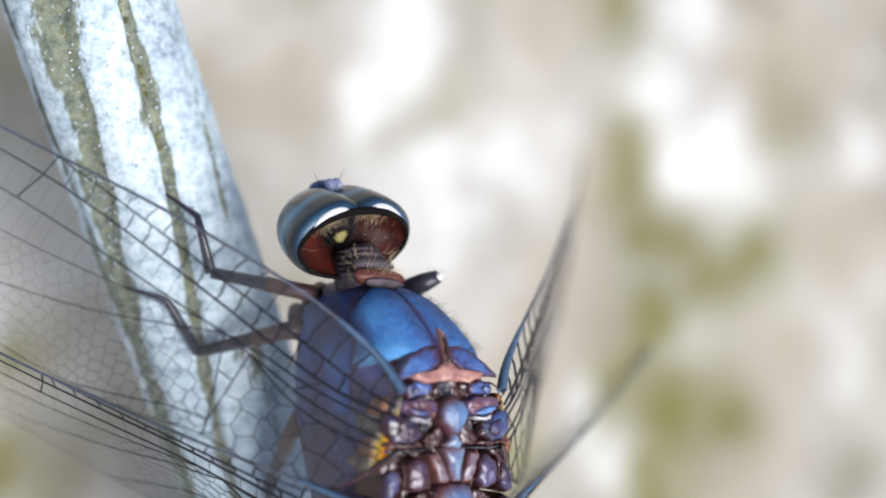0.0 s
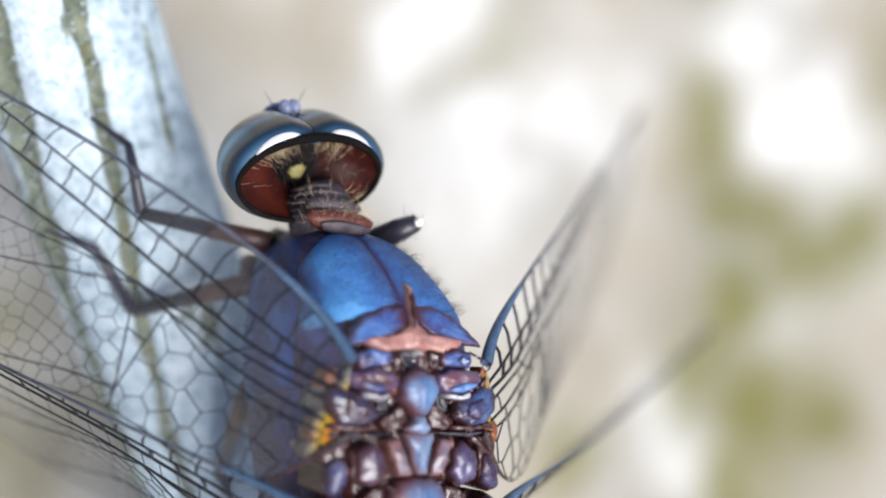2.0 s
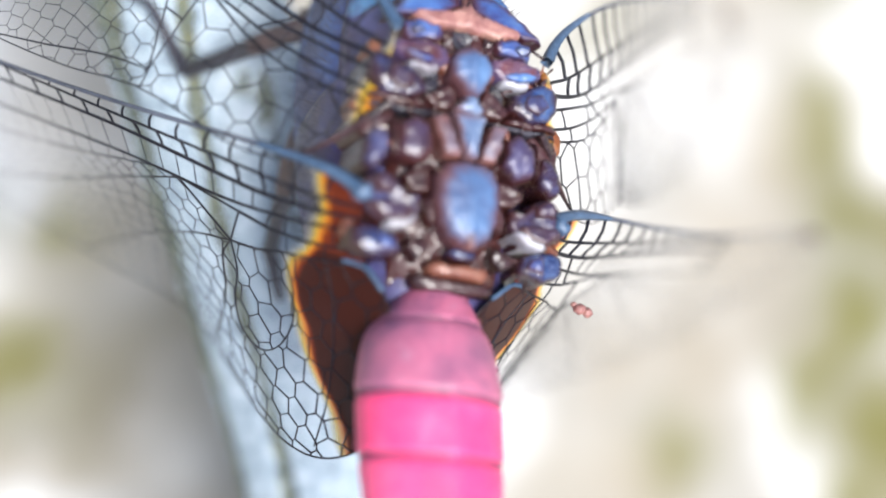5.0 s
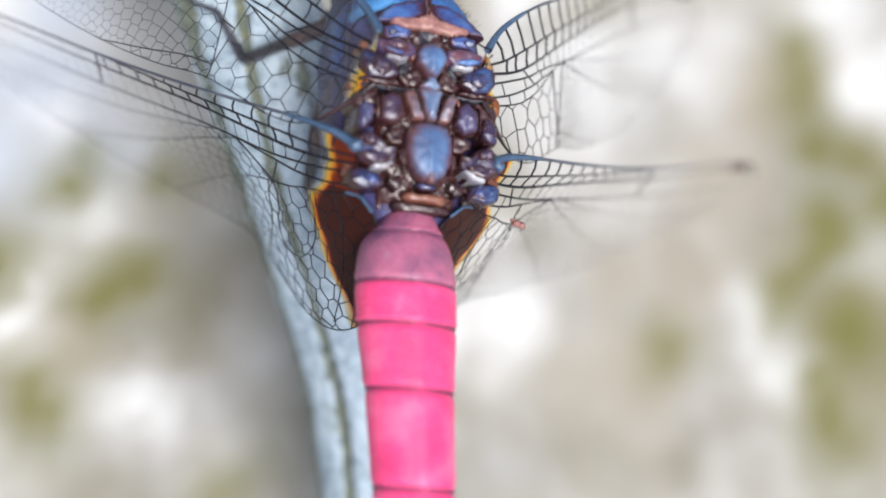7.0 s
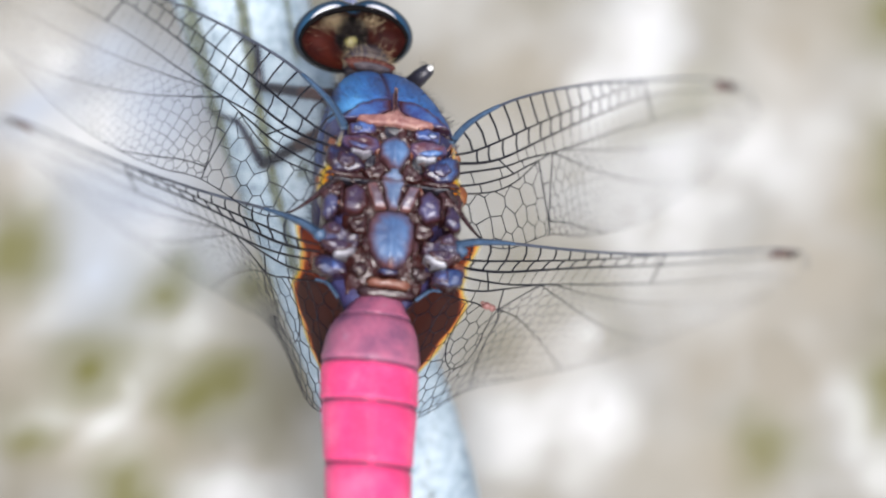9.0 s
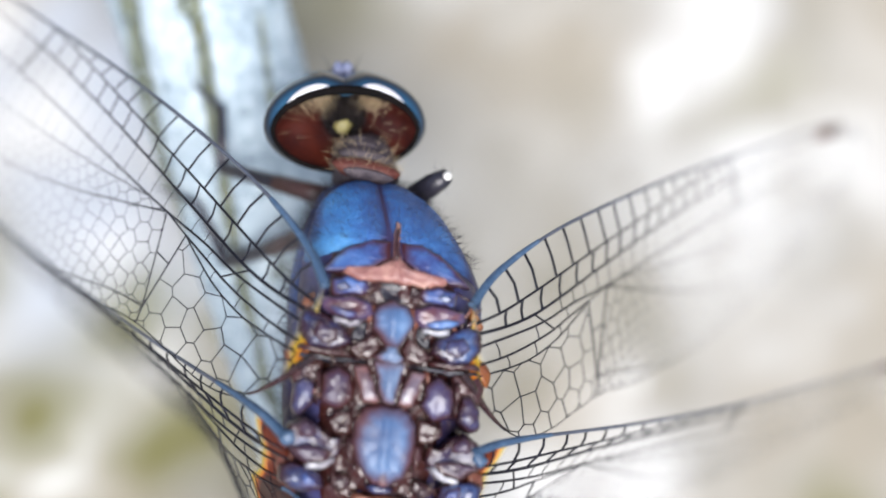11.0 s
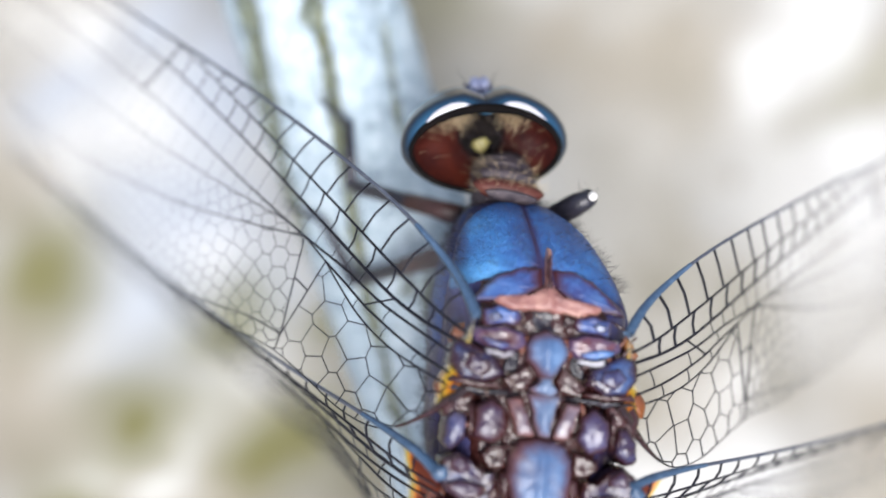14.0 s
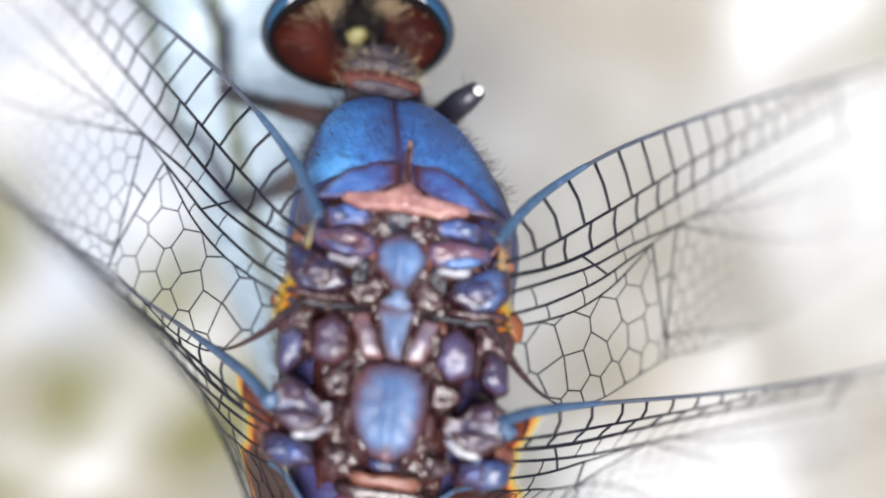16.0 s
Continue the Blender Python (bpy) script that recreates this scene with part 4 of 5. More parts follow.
head = part("head", head_back(), EYEBACK, fly, "head with teal eyes and a hollow red-brown back")
head.location = [c * MM for c in HEAD_AT]
head.rotation_mode = "QUATERNION"
for s in (1, -1):
    part("compound_eye", eye_half(s), EYE, head, "glossy teal-blue compound eye")
    part("eye_band", eye_band(s), WHITISH, head, "whitish band behind the eye")
rim = [back_point(1.0, 2 * math.pi * i / 56) for i in range(57)]
part("eye_rim", tube(rim, [0.11 + 0.09 * max(0.0, math.sin(2 * math.pi * i / 56)) for i in range(57)], 8), SOOT, head)
part("occiput", ball((0, 1.25, 0.15), (1.0, 0.5, 1.15)), SOOT, head, "blackish hump behind the head")
part("occiput_spot", ball((-0.05, 0.80, -0.25), (0.36, 0.14, 0.32), wob=0.45), YELLOW, head, "yellow spot behind the head")
part("vertex", join(ball((-0.2, 2.2, 2.02), (0.26, 0.34, 0.34), wob=0.2), ball((0.2, 2.2, 2.02), (0.26, 0.34, 0.34), wob=0.2)), KNOB, head, "small greyish lilac crown knob")
part("face_plate", join(ball((0, 3.0, 1.15), (0.95, 0.8, 0.75), wob=0.15), ball((0, 3.65, 0.0), (1.2, 0.9, 1.2))), SHOULDER, head, "metallic violet face")
part("labrum", ball((0, 3.1, -1.3), (1.3, 1.1, 1.1)), BROWN, head)
for s in (1, -1):
    part("antenna", tube([(s * 0.5, 2.6, 1.8), (s * 0.7, 2.75, 2.2), (s * 0.95, 2.85, 2.6)], [0.04, 0.016, 0.006], 6), BLACK, head)
sp = []
for _ in range(120):
    a = RNG.choice((RNG.gauss(0.75, 0.18), RNG.gauss(2.35, 0.22), RNG.gauss(2.15, 0.18), RNG.uniform(-0.9, 4.0)))
    f = RNG.uniform(0.50, 0.92)
    sp.append((back_point(f, a), (-0.9 * math.cos(a), -0.5, -0.9 * math.sin(a))))
part("head_hairs", hairs(sp, 0.8, 0.008, RNG, (0, 0, 0), 0.3), HAIR, head, "tan hairs behind the eyes")
for mean, wide, count in ((2.15, 0.20, 90), (0.95, 0.14, 50)):
    sp = []
    for _ in range(count):
        a = RNG.gauss(mean, wide)
        sp.append((back_point(RNG.uniform(0.66, 0.92), a), (-0.7 * math.cos(a), -0.9, -0.7 * math.sin(a))))
    part("hair_tuft", hairs(sp, 0.85, 0.012, RNG, (0, 0, 0), 0.3), HAIR, head, "cream tuft of hairs")
sp = []
for _ in range(320):
    a, f = RNG.uniform(0, 2 * math.pi), math.sqrt(RNG.random())
    sp.append(((1.0 * f * math.cos(a), 1.25 - 0.5 * math.sqrt(1 - f * f), 0.15 + 1.15 * f * math.sin(a)), (0.8 * f * math.cos(a), -1.0, 0.8 * f * math.sin(a))))
part("dark_tuft", hairs([q for q in sp if (q[0][0] + 0.05) ** 2 + (q[0][2] + 0.25) ** 2 > 0.12], 0.45, 0.012, RNG, (0, 0, 0), 0.4), DARKHAIR, head, "black bristles round the spot")

# ---------------------------------------------------------------- wings
from mathutils.geometry import delaunay_2d_cdt


def spline(keys, n=60):
    """A vein as points (u along the span, v towards the rear edge) through a few knots."""
    pts = [Vector(k) for k in keys]
    d = [0.0]
    for a, b in zip(pts, pts[1:]):
        d.append(d[-1] + (b - a).length)
    ks = [(t, p[0], p[1]) for t, p in zip(d, pts)]
    return [Vector(curve_at(ks, d[-1] * i / n)) for i in range(n + 1)]


def at_u(line, u):
    for a, b in zip(line, line[1:]):
        if min(a.x, b.x) <= u <= max(a.x, b.x) and a.x != b.x:
            return a.lerp(b, (u - a.x) / (b.x - a.x))
    return min(line, key=lambda p: abs(p.x - u)).copy()


def inside(poly, p):
    c = False
    j = len(poly) - 1
    for i in range(len(poly)):
        a, b = poly[i], poly[j]
        if (a.y > p.y) != (b.y > p.y) and p.x < (b.x - a.x) * (p.y - a.y) / (b.y - a.y) + a.x:
            c = not c
        j = i
    return c


def net(poly, size, rng, stretch=0.0):
    """Cell walls that fill a field of the wing: the edges between jittered cell centres. size(u, v): cell width there."""
    lo = Vector((min(p.x for p in poly), min(p.y for p in poly)))
    hi = Vector((max(p.x for p in poly), max(p.y for p in poly)))
    seeds, row = [], 0
    y = lo.y - 1.0
    while y < hi.y + 1.0:
        x = lo.x - 1.0
        step = 0.5
        while x < hi.x + 1.0:
            step = size(x, y)
            seeds.append(Vector((x + (row % 2) * step / 2 + rng.uniform(-0.17, 0.17) * step, y + rng.uniform(-0.17, 0.17) * step)))
            x += step * (1 + stretch)
        y += 0.86 * size((lo.x + hi.x) / 2, y)
        row += 1
    vs, _, tris, *_ = delaunay_2d_cdt(seeds, [], [], 0, 1e-6)
    centre, owner, out = [], {}, []
    for n, t in enumerate(tris):
        a, b, c = (vs[i] for i in t)
        d = 2 * (a.x * (b.y - c.y) + b.x * (c.y - a.y) + c.x * (a.y - b.y))
        if abs(d) < 1e-9:
            centre.append((a + b + c) / 3)
        else:
            q = [p.length_squared for p in (a, b, c)]
            centre.append(Vector(((q[0] * (b.y - c.y) + q[1] * (c.y - a.y) + q[2] * (a.y - b.y)) / d, (q[0] * (c.x - b.x) + q[1] * (a.x - c.x) + q[2] * (b.x - a.x)) / d)))
        for k in range(3):
            e = tuple(sorted((t[k], t[(k + 1) % 3])))
            if e in owner:
                out.append((centre[owner[e]], centre[n]))
            else:
                owner[e] = n
    walls = []
    for a, b in out:
        ia, ib = inside(poly, a), inside(poly, b)
        if not ia and not ib:
            continue
        if not (ia and ib):
            p, q = (a, b) if ia else (b, a)
            f0, f1 = 0.0, 1.0
            for _ in range(9):
                m = (f0 + f1) / 2
                f0, f1 = (m, f1) if inside(poly, p.lerp(q, m)) else (f0, m)
            a, b = p, p.lerp(q, f0)
        if (a - b).length > 0.03:
            walls.append([a, b])
    return walls


def ladder(top, low, u0, u1, step, rng, bow=0.08, lean=0.0):
    """Cross-veins between two long veins."""
    out, u = [], u0
    while u < u1:
        a, b = at_u(top, u + lean), at_u(low, u)
        m = (a + b) / 2 + Vector((bow, 0)) * (b - a).length
        out.append([a, m, b])
        u += step * rng.uniform(0.88, 1.12)
    return out


def zone(*lines):
    return [p for ln in lines for p in ln]


def between(line, u0, u1):
    return [at_u(line, u0)] + [p for p in line if min(u0, u1) < p.x < max(u0, u1)][:: 1 if u1 > u0 else -1] + [at_u(line, u1)]


def fore_pattern(rng):
    C = spline([(0, 0), (1.0, -0.45), (2, -0.77), (4, -1.13), (6, -1.29), (8, -1.28), (10, -1.2), (14, -0.9), (18, -0.43), (20, -0.16), (25, 0.5), (30, 1.3), (34, 2.2), (37, 3.4), (38.2, 4.9)])
    Sc = spline([(-0.1, 0.75), (1.5, 0.85), (4, 0.72), (8, 0.42), (12, 0.2), (16, 0.0), (20, -0.12)])
    R = spline([(-0.2, 1.2), (2, 1.62), (4, 1.72), (8, 1.42), (12, 1.15), (16, 0.98), (20, 0.95), (26, 1.5), (31, 2.2), (35, 3.1), (37.8, 4.4)])
    M = spline([(-0.3, 1.75), (2, 2.05), (3.9, 2.24), (6, 2.22), (8.6, 2.38), (12, 2.45), (18, 2.5), (25, 2.9), (31, 3.6), (36.8, 5.2)])
    IR = spline([(9.8, 2.42), (13, 3.1), (18, 4.0), (24, 4.8), (30, 5.4), (35.4, 6.2)])
    MA = spline([(8.6, 2.38), (11, 3.5), (15, 5.2), (20, 6.7), (25, 7.7), (28, 8.0)])
    MP = spline([(7.0, 6.25), (8.8, 6.7), (11, 7.6), (13.5, 8.5)])
    Cu = spline([(-0.4, 2.45), (1.5, 2.72), (4, 2.80), (5.6, 2.66), (7.05, 2.55)])
    An = spline([(-0.6, 2.85), (0.1, 3.0), (1.1, 3.2), (2.6, 3.38), (4.4, 3.26), (6.0, 2.86), (7.05, 2.55)])
    margin = spline([(-1.2, 2.8), (-0.75, 4.0), (-0.15, 5.15), (0.85, 6.2), (2.6, 6.75), (5, 6.85), (7.2, 7.05), (10, 7.9), (14, 8.6), (19, 8.9), (25, 8.4), (31, 7.5), (35.5, 6.3), (37.6, 5.6), (38.2, 4.9)], 110)
    mains = [(C, 0.085), (Sc, 0.052), (R, 0.062), (M, 0.048), (IR, 0.03), (MA, 0.034), (MP, 0.034), (Cu, 0.045), (An, 0.036), (margin, 0.026)]
    A_, B_, C_ = Vector((8.6, 2.38)), Vector((7.05, 2.55)), Vector((7.0, 6.25))
    arc = [[at_u(R, 3.4), at_u(M, 3.9), at_u(Cu, 4.4)], [A_, B_], [A_, C_], [B_, C_], [A_.lerp(C_, 0.42), B_.lerp(C_, 0.40)], [C_, C_ + Vector((-0.15, 0.7))]]
    mains += [(ln, 0.036) for ln in arc]
    mains.append(([at_u(C, 20), at_u(R, 20.1), at_u(M, 20.6)], 0.075))
    thick = ladder(C, Sc, 1.3, 19.2, 1.22, rng, 0.10, -0.25) + ladder(Sc, R, 1.6, 19.4, 1.18, rng, -0.10, 0.1)
    walls = ladder(C, R, 21.3, 36.3, 1.35, rng) + ladder(R, M, 5.2, 36, 0.95, rng, 0.05) + ladder(M, Cu, 0.8, 6.5, 2.4, rng) + ladder(Cu, An, 1.2, 5.0, 1.9, rng)
    walls += ladder(M, IR, 10.5, 35.2, 0.85, rng, 0.03)
    base = zone(An, [C_], between(margin, 7.0, 0.8)[::1], [Vector((-0.15, 5.15)), Vector((-0.75, 4.0)), Vector((-1.2, 2.8))])
    walls += net(base, lambda u, v: 1.5 if v < 4.8 else 1.15, rng)
    walls += net(zone(between(IR, 9.8, 35.4), between(margin, 35.4, 27.8), between(MA, 27.8, 8.6)), lambda u, v: 0.85 - 0.012 * u, rng, 0.15)
    walls += net(zone(between(MA, 8.6, 28), between(margin, 27.9, 13.5), MP[::-1], [C_]), lambda u, v: 0.92 - 0.09 * max(0, v - 4), rng)
    walls += net(zone(MP, between(margin, 13.4, 7.1)), lambda u, v: 0.7, rng)
    outline = C + margin[::-1]
    return outline, mains, thick, walls, [at_u(C, 30.8), at_u(C, 34.2), at_u(R, 33.6), at_u(R, 30.4)], lambda u, v: max(0.0, 0.51 - 0.10 * min(1.0, max(0.0, (v - 2.5) / 0.8)) - 0.62 * max(0, u + 0.8) - 0.20 * max(0, v - 2.9))


def hind_pattern(rng):
    C = spline([(0, 0), (1.2, -0.30), (4, -0.42), (9, -0.25), (14, -0.05), (18, 0.05), (25, 0.15), (31, 0.5), (35, 1.6), (36.8, 3.2)])
    Sc = spline([(-0.1, 0.6), (2, 0.72), (5, 0.62), (10, 0.45), (14, 0.25), (18, 0.06)])
    R = spline([(-0.2, 1.0), (2, 1.32), (4.5, 1.45), (8, 1.28), (12, 1.02), (18, 0.95), (27, 1.0), (33, 1.6), (36.5, 2.8)])
    M = spline([(-0.3, 1.5), (2, 1.9), (4, 2.15), (6, 2.35), (8.4, 2.42), (13, 2.45), (19, 2.55), (26, 2.7), (31, 3.0), (35.8, 4.0)])
    IR = spline([(9.6, 2.44), (13, 3.2), (18, 4.1), (24, 4.7), (30, 5.1), (34.3, 5.2)])
    MA = spline([(8.4, 2.42), (11, 3.6), (15, 5.4), (19, 6.9), (23, 8.0), (25.5, 8.4)])
    MP = spline([(5.9, 4.15), (8, 4.9), (11, 6.6), (14, 8.6), (16, 10.0)])
    Cu = spline([(-0.4, 2.2), (1.6, 2.55), (3.6, 2.7), (5.3, 2.62)])
    CuA = spline([(5.9, 4.15), (6.4, 5.0), (6.5, 6.6), (7.0, 8.4), (8.4, 10.9)])
    An = spline([(-0.3, 2.7), (1.5, 3.1), (3.4, 3.5), (4.6, 3.9), (5.9, 4.15)])
    loop = spline([(3.2, 3.45), (2.6, 4.6), (2.5, 6.0), (3.2, 7.4), (4.4, 8.2), (5.6, 8.0), (5.9, 6.8), (5.6, 5.4), (5.9, 4.15)])
    A2 = spline([(1.2, 3.0), (0.7, 4.6), (0.5, 6.6), (0.6, 8.6), (1.0, 10.6)])
    margin = spline([(-0.4, 2.6), (-1.3, 3.4), (-1.9, 5.0), (-2.0, 7.2), (-1.5, 9.2), (-0.3, 10.5), (1.6, 11.2), (5, 11.3), (9, 10.9), (13, 10.4), (18, 9.7), (23, 8.8), (28, 7.5), (32.5, 6.0), (35.5, 4.6), (36.8, 3.2)], 120)
    mains = [(C, 0.080), (Sc, 0.05), (R, 0.065), (M, 0.048), (IR, 0.03), (MA, 0.034), (MP, 0.034), (Cu, 0.045), (CuA, 0.032), (An, 0.036), (loop, 0.03), (A2, 0.026), (margin, 0.026)]
    A_, B_, C_ = Vector((8.4, 2.42)), Vector((5.3, 2.62)), Vector((5.9, 4.15))
    mains += [(ln, 0.036) for ln in ([at_u(R, 3.2), at_u(M, 3.7), at_u(Cu, 4.0)], [A_, B_], [A_, C_], [B_, C_])]
    mains.append(([at_u(C, 18), at_u(R, 18.1), at_u(M, 18.6)], 0.075))
    thick = ladder(C, Sc, 1.3, 17.4, 1.28, rng, 0.10, -0.2) + ladder(Sc, R, 1.7, 17.6, 1.2, rng, -0.10, 0.1)
    walls = ladder(C, R, 19.4, 35.3, 1.35, rng) + ladder(R, M, 4.6, 35, 0.95, rng, 0.05) + ladder(M, Cu, 0.9, 5.0, 2.0, rng) + ladder(Cu, An, 1.2, 4.6, 1.7, rng)
    walls += ladder(M, IR, 10.3, 34, 0.85, rng, 0.03)
    walls += net(zone(between(IR, 9.6, 34.3), between(margin, 34.3, 25.5), between(MA, 25.5, 8.4)), lambda u, v: 0.85 - 0.012 * u, rng, 0.15)
    walls += net(zone(between(MA, 8.4, 25.5), between(margin, 25.4, 16.0), MP[::-1]), lambda u, v: 0.9 - 0.06 * max(0, v - 4), rng)
    walls += net(zone(MP, between(margin, 16.0, 8.4), CuA[::-1]), lambda u, v: 0.95 - 0.05 * max(0, v - 6), rng)
    walls += net(loop, lambda u, v: 1.15, rng)
    rear = zone(CuA, [p for p in margin if p.y > 8 and p.x < 8.4][::-1], [p for p in margin if 3.0 < p.y <= 8 and p.x < 0][::-1], between(An, -0.2, 3.2), loop[2:-2])
    walls += net(rear, lambda u, v: 1.2 - 0.04 * max(0, v - 5), rng)
    outline = C + margin[::-1]

    def pigment(u, v):
        far = 1.4 if v < 2.4 else 1.4 + 1.1 * min(1, v - 2.4) if v < 5.2 else 2.5 - 0.6 * (v - 5.2)
        p = 0.42 + 0.80 * (far - u) + 0.12 * math.sin(2.6 * v + 1.3 * u)
        return max(0.0, min(0.62 if v < 2.6 else 1.0, p))

    return outline, mains, thick, walls, [at_u(C, 30.2), at_u(C, 33.8), at_u(R, 33.2), at_u(R, 29.8)], pigment


def wing_map(span, chord, bend=(0, 0, 0), twist=0.0, reach=10.0):
    """Places (u, v) of a wing about its root. bend: how the span curves off, per square millimetre / 100; twist: how far the rear edge hangs, in degrees, beyond reach."""
    span, chord, bend = Vector(span).normalized(), Vector(chord), Vector(bend) / 100
    chord = (chord - span * chord.dot(span)).normalized()
    nrm = span.cross(chord)
    if nrm.z < 0:
        nrm = -nrm

    def place(u, v, h=0.0):
        f = min(1.0, max(0.0, u / reach))
        k = math.radians(twist) * f * f * (3 - 2 * f)
        pleat = 0.10 * math.sin(2.6 * v) * math.exp(-max(0, v) / 3)
        return span * u + bend * u * u + chord * (v * math.cos(k)) + nrm * (h + pleat - v * math.sin(k))

    return place


def strands(lines, place):
    """Thin square-sided rods along polylines."""
    verts, faces = [], []
    for pts, rad in lines:
        ps = [place(p[0], p[1]) for p in pts]
        rings = []
        for i, p in enumerate(ps):
            d = (ps[min(i + 1, len(ps) - 1)] - ps[max(i - 1, 0)])
            if d.length < 1e-9:
                d = Vector((1, 0, 0))
            d.normalize()
            a = d.cross(Vector((0.1, 0.3, 0.95))).normalized()
            b = a.cross(d)
            r = rad(pts[i][0]) if callable(rad) else rad
            rings.append(len(verts))
            verts += [p + r * (a * math.cos(k) + b * math.sin(k)) for k in (0.785, 2.356, 3.927, 5.498)]
        for p, q in zip(rings, rings[1:]):
            faces += [(p + k, p + (k + 1) % 4, q + (k + 1) % 4, q + k) for k in range(4)]
    return verts, faces


def raw_part(name, verts, faces, mat, parent, label=""):
    me = bpy.data.meshes.new(name)
    me.from_pydata([tuple(c * MM for c in v) for v in verts], [], faces)
    me.materials.append(mat)
    me.polygons.foreach_set("use_smooth", [True] * len(me.polygons))
    ob = new(name, me)
    ob.parent = parent
    return tagged(ob, label)


def wing(name, pattern, root, place, label, root_len):
    rng = random.Random(11 if name == "forewing" else 23)
    outline, mains, thick, walls, stig, pigment = pattern(rng)
    # membrane: strips from the front edge to the rear edge
    us = [p.x for p in outline]
    lo, hi = min(us), max(us)
    grid, gi = [], lo + 0.2
    while gi < hi:
        gv = -1.0
        while gv < 12:
            q = Vector((gi, gv))
            if inside(outline, q):
                grid.append(q)
            gv += 0.15 if gi < 1 else 0.3 if gi < 4 else 0.9
        gi += 0.15 if gi < 1 else 0.3 if gi < 4 else 0.9
    ring = [p for k, p in enumerate(outline) if k == 0 or (p - outline[k - 1]).length > 1e-4]
    vs, _, fs, *_ = delaunay_2d_cdt(ring + grid, [], [list(range(len(ring)))], 1, 1e-5)
    me = bpy.data.meshes.new(name)
    me.from_pydata([tuple(c * MM for c in place(v.x, v.y)) for v in vs], [], [tuple(f) for f in fs])
    me.materials.append(MEMBRANE)
    at = me.attributes.new("pigment", "FLOAT", "POINT")
    at.data.foreach_set("value", [pigment(v.x, v.y) for v in vs])
    me.polygons.foreach_set("use_smooth", [True] * len(me.polygons))
    ob = new(name, me)
    ob.location = [c * MM for c in root]
    ob.parent = fly
    tagged(ob, label)
    C = mains[0][0]
    raw_part("vein", *strands([(ln, lambda u, r=r: 1.4 * r * (1 - 0.66 * min(1, max(0, u) / 24))) for ln, r in mains[1:]] + [(w, lambda u: 0.070 - 0.038 * min(1, max(0, u) / 18)) for w in thick], place), VEIN, ob, "dark main veins")
    tagged(raw_part("cell_net", *strands([(w, lambda u: 0.036 - 0.029 * min(1, max(0, u) / 16)) for w in walls], place), VEIN, ob, "fine net of wing cells"), kind="stuff")
    raw_part("costa", *strands([([p for p in C if p.x > root_len - 1.0], lambda u: 0.10 - 0.045 * min(1, max(0, u) / 30))], place), COSTA, ob, "grey front edge vein")
    raw_part("wing_root", *strands([([p for p in C if p.x <= root_len], lambda u: 0.27 - 0.17 * min(1, max(0, u) / root_len))], place), BLUEVEIN, ob, "powdery blue vein root")
    a, b, c, d = stig
    vv = [place(p.x, p.y, h) for h in (0.07, -0.07) for p in (a, b, c, d)]
    raw_part("pterostigma", vv, [(0, 1, 2, 3), (7, 6, 5, 4), (0, 4, 5, 1), (1, 5, 6, 2), (2, 6, 7, 3), (3, 7, 4, 0)], STIGMA, ob, "brown wing-tip cell")
    # dark leathery flap at the inner rear corner
    if name == "forewing":
        fl = spline([(-1.4, 2.4), (-1.2, 2.9), (-0.75, 4.0), (-0.15, 5.15), (0.2, 5.6)], 24)
        raw_part("membranule", *strands([(fl, lambda u: 0.20 - 0.13 * min(1, max(0, u + 1.1)))], place), BROWN, ob, "dark brown leathery flap")
    else:
        fl = spline([(0.4, 2.75), (-0.5, 2.75), (-1.3, 3.4)], 16)
        raw_part("anal_root", *strands([(fl, 0.10)], place), BLUEVEIN, ob, "blue rear vein root")
    return ob


LABEL_F, LABEL_H = "clear dark-veined forewing drooping beside the body", "clear hindwing with a rust and amber base"
ROOTS = [(-2.9, 0.0, 0.2), (3.1, -0.03, -0.05), (-3.76, -6.05, 0.0), (3.69, -5.96, 0.0)]
wings = [
    wing("forewing", fore_pattern, ROOTS[0], wing_map((-0.699, 0.545, -0.464), (-0.422, -0.837, -0.348), (0.1, 0.01, -0.15)), LABEL_F, 5.0),
    wing("forewing", fore_pattern, ROOTS[1], wing_map((0.704, 0.477, -0.526), (0.364, -0.879, -0.309), (-0.15, 0.01, -0.2), 11, 14), LABEL_F, 5.0),
    wing("hindwing", hind_pattern, ROOTS[2], wing_map((-0.668, 0.322, -0.667), (0.219, -0.817, -0.533), (-0.029, 0.244, -0.213), 24, 12), LABEL_H, 4.5),
    wing("hindwing", hind_pattern, ROOTS[3], wing_map((0.805, 0.167, -0.565), (-0.14, -0.78, -0.61), (-0.05, 0.216, 0.108), 14), LABEL_H, 4.5),
]
part("debris", join(ball((2.2, -2.65, -1.9), (0.26, 0.20, 0.20), wob=0.3), ball((2.5, -2.75, -1.85), (0.20, 0.19, 0.17), wob=0.3), ball((2.0, -2.5, -2.0), (0.14, 0.12, 0.12))), SALMON, wings[3], "pinkish speck of debris")

# ---------------------------------------------------------------- stalk and ground
AXIS = [(0, -36.2, 70, -11), (1, -20.8, 39, -14.6), (2, -12.1, 18, -15.6), (3, -4.9, 2.0, -17.2), (4, 3.4, -14, -21.9), (5, 9.0, -27, -29.6), (6, 22, -45, -48), (7, 44, -80, -102), (8, 76, -130, -186)]


TUFTS, CRUST = [], []


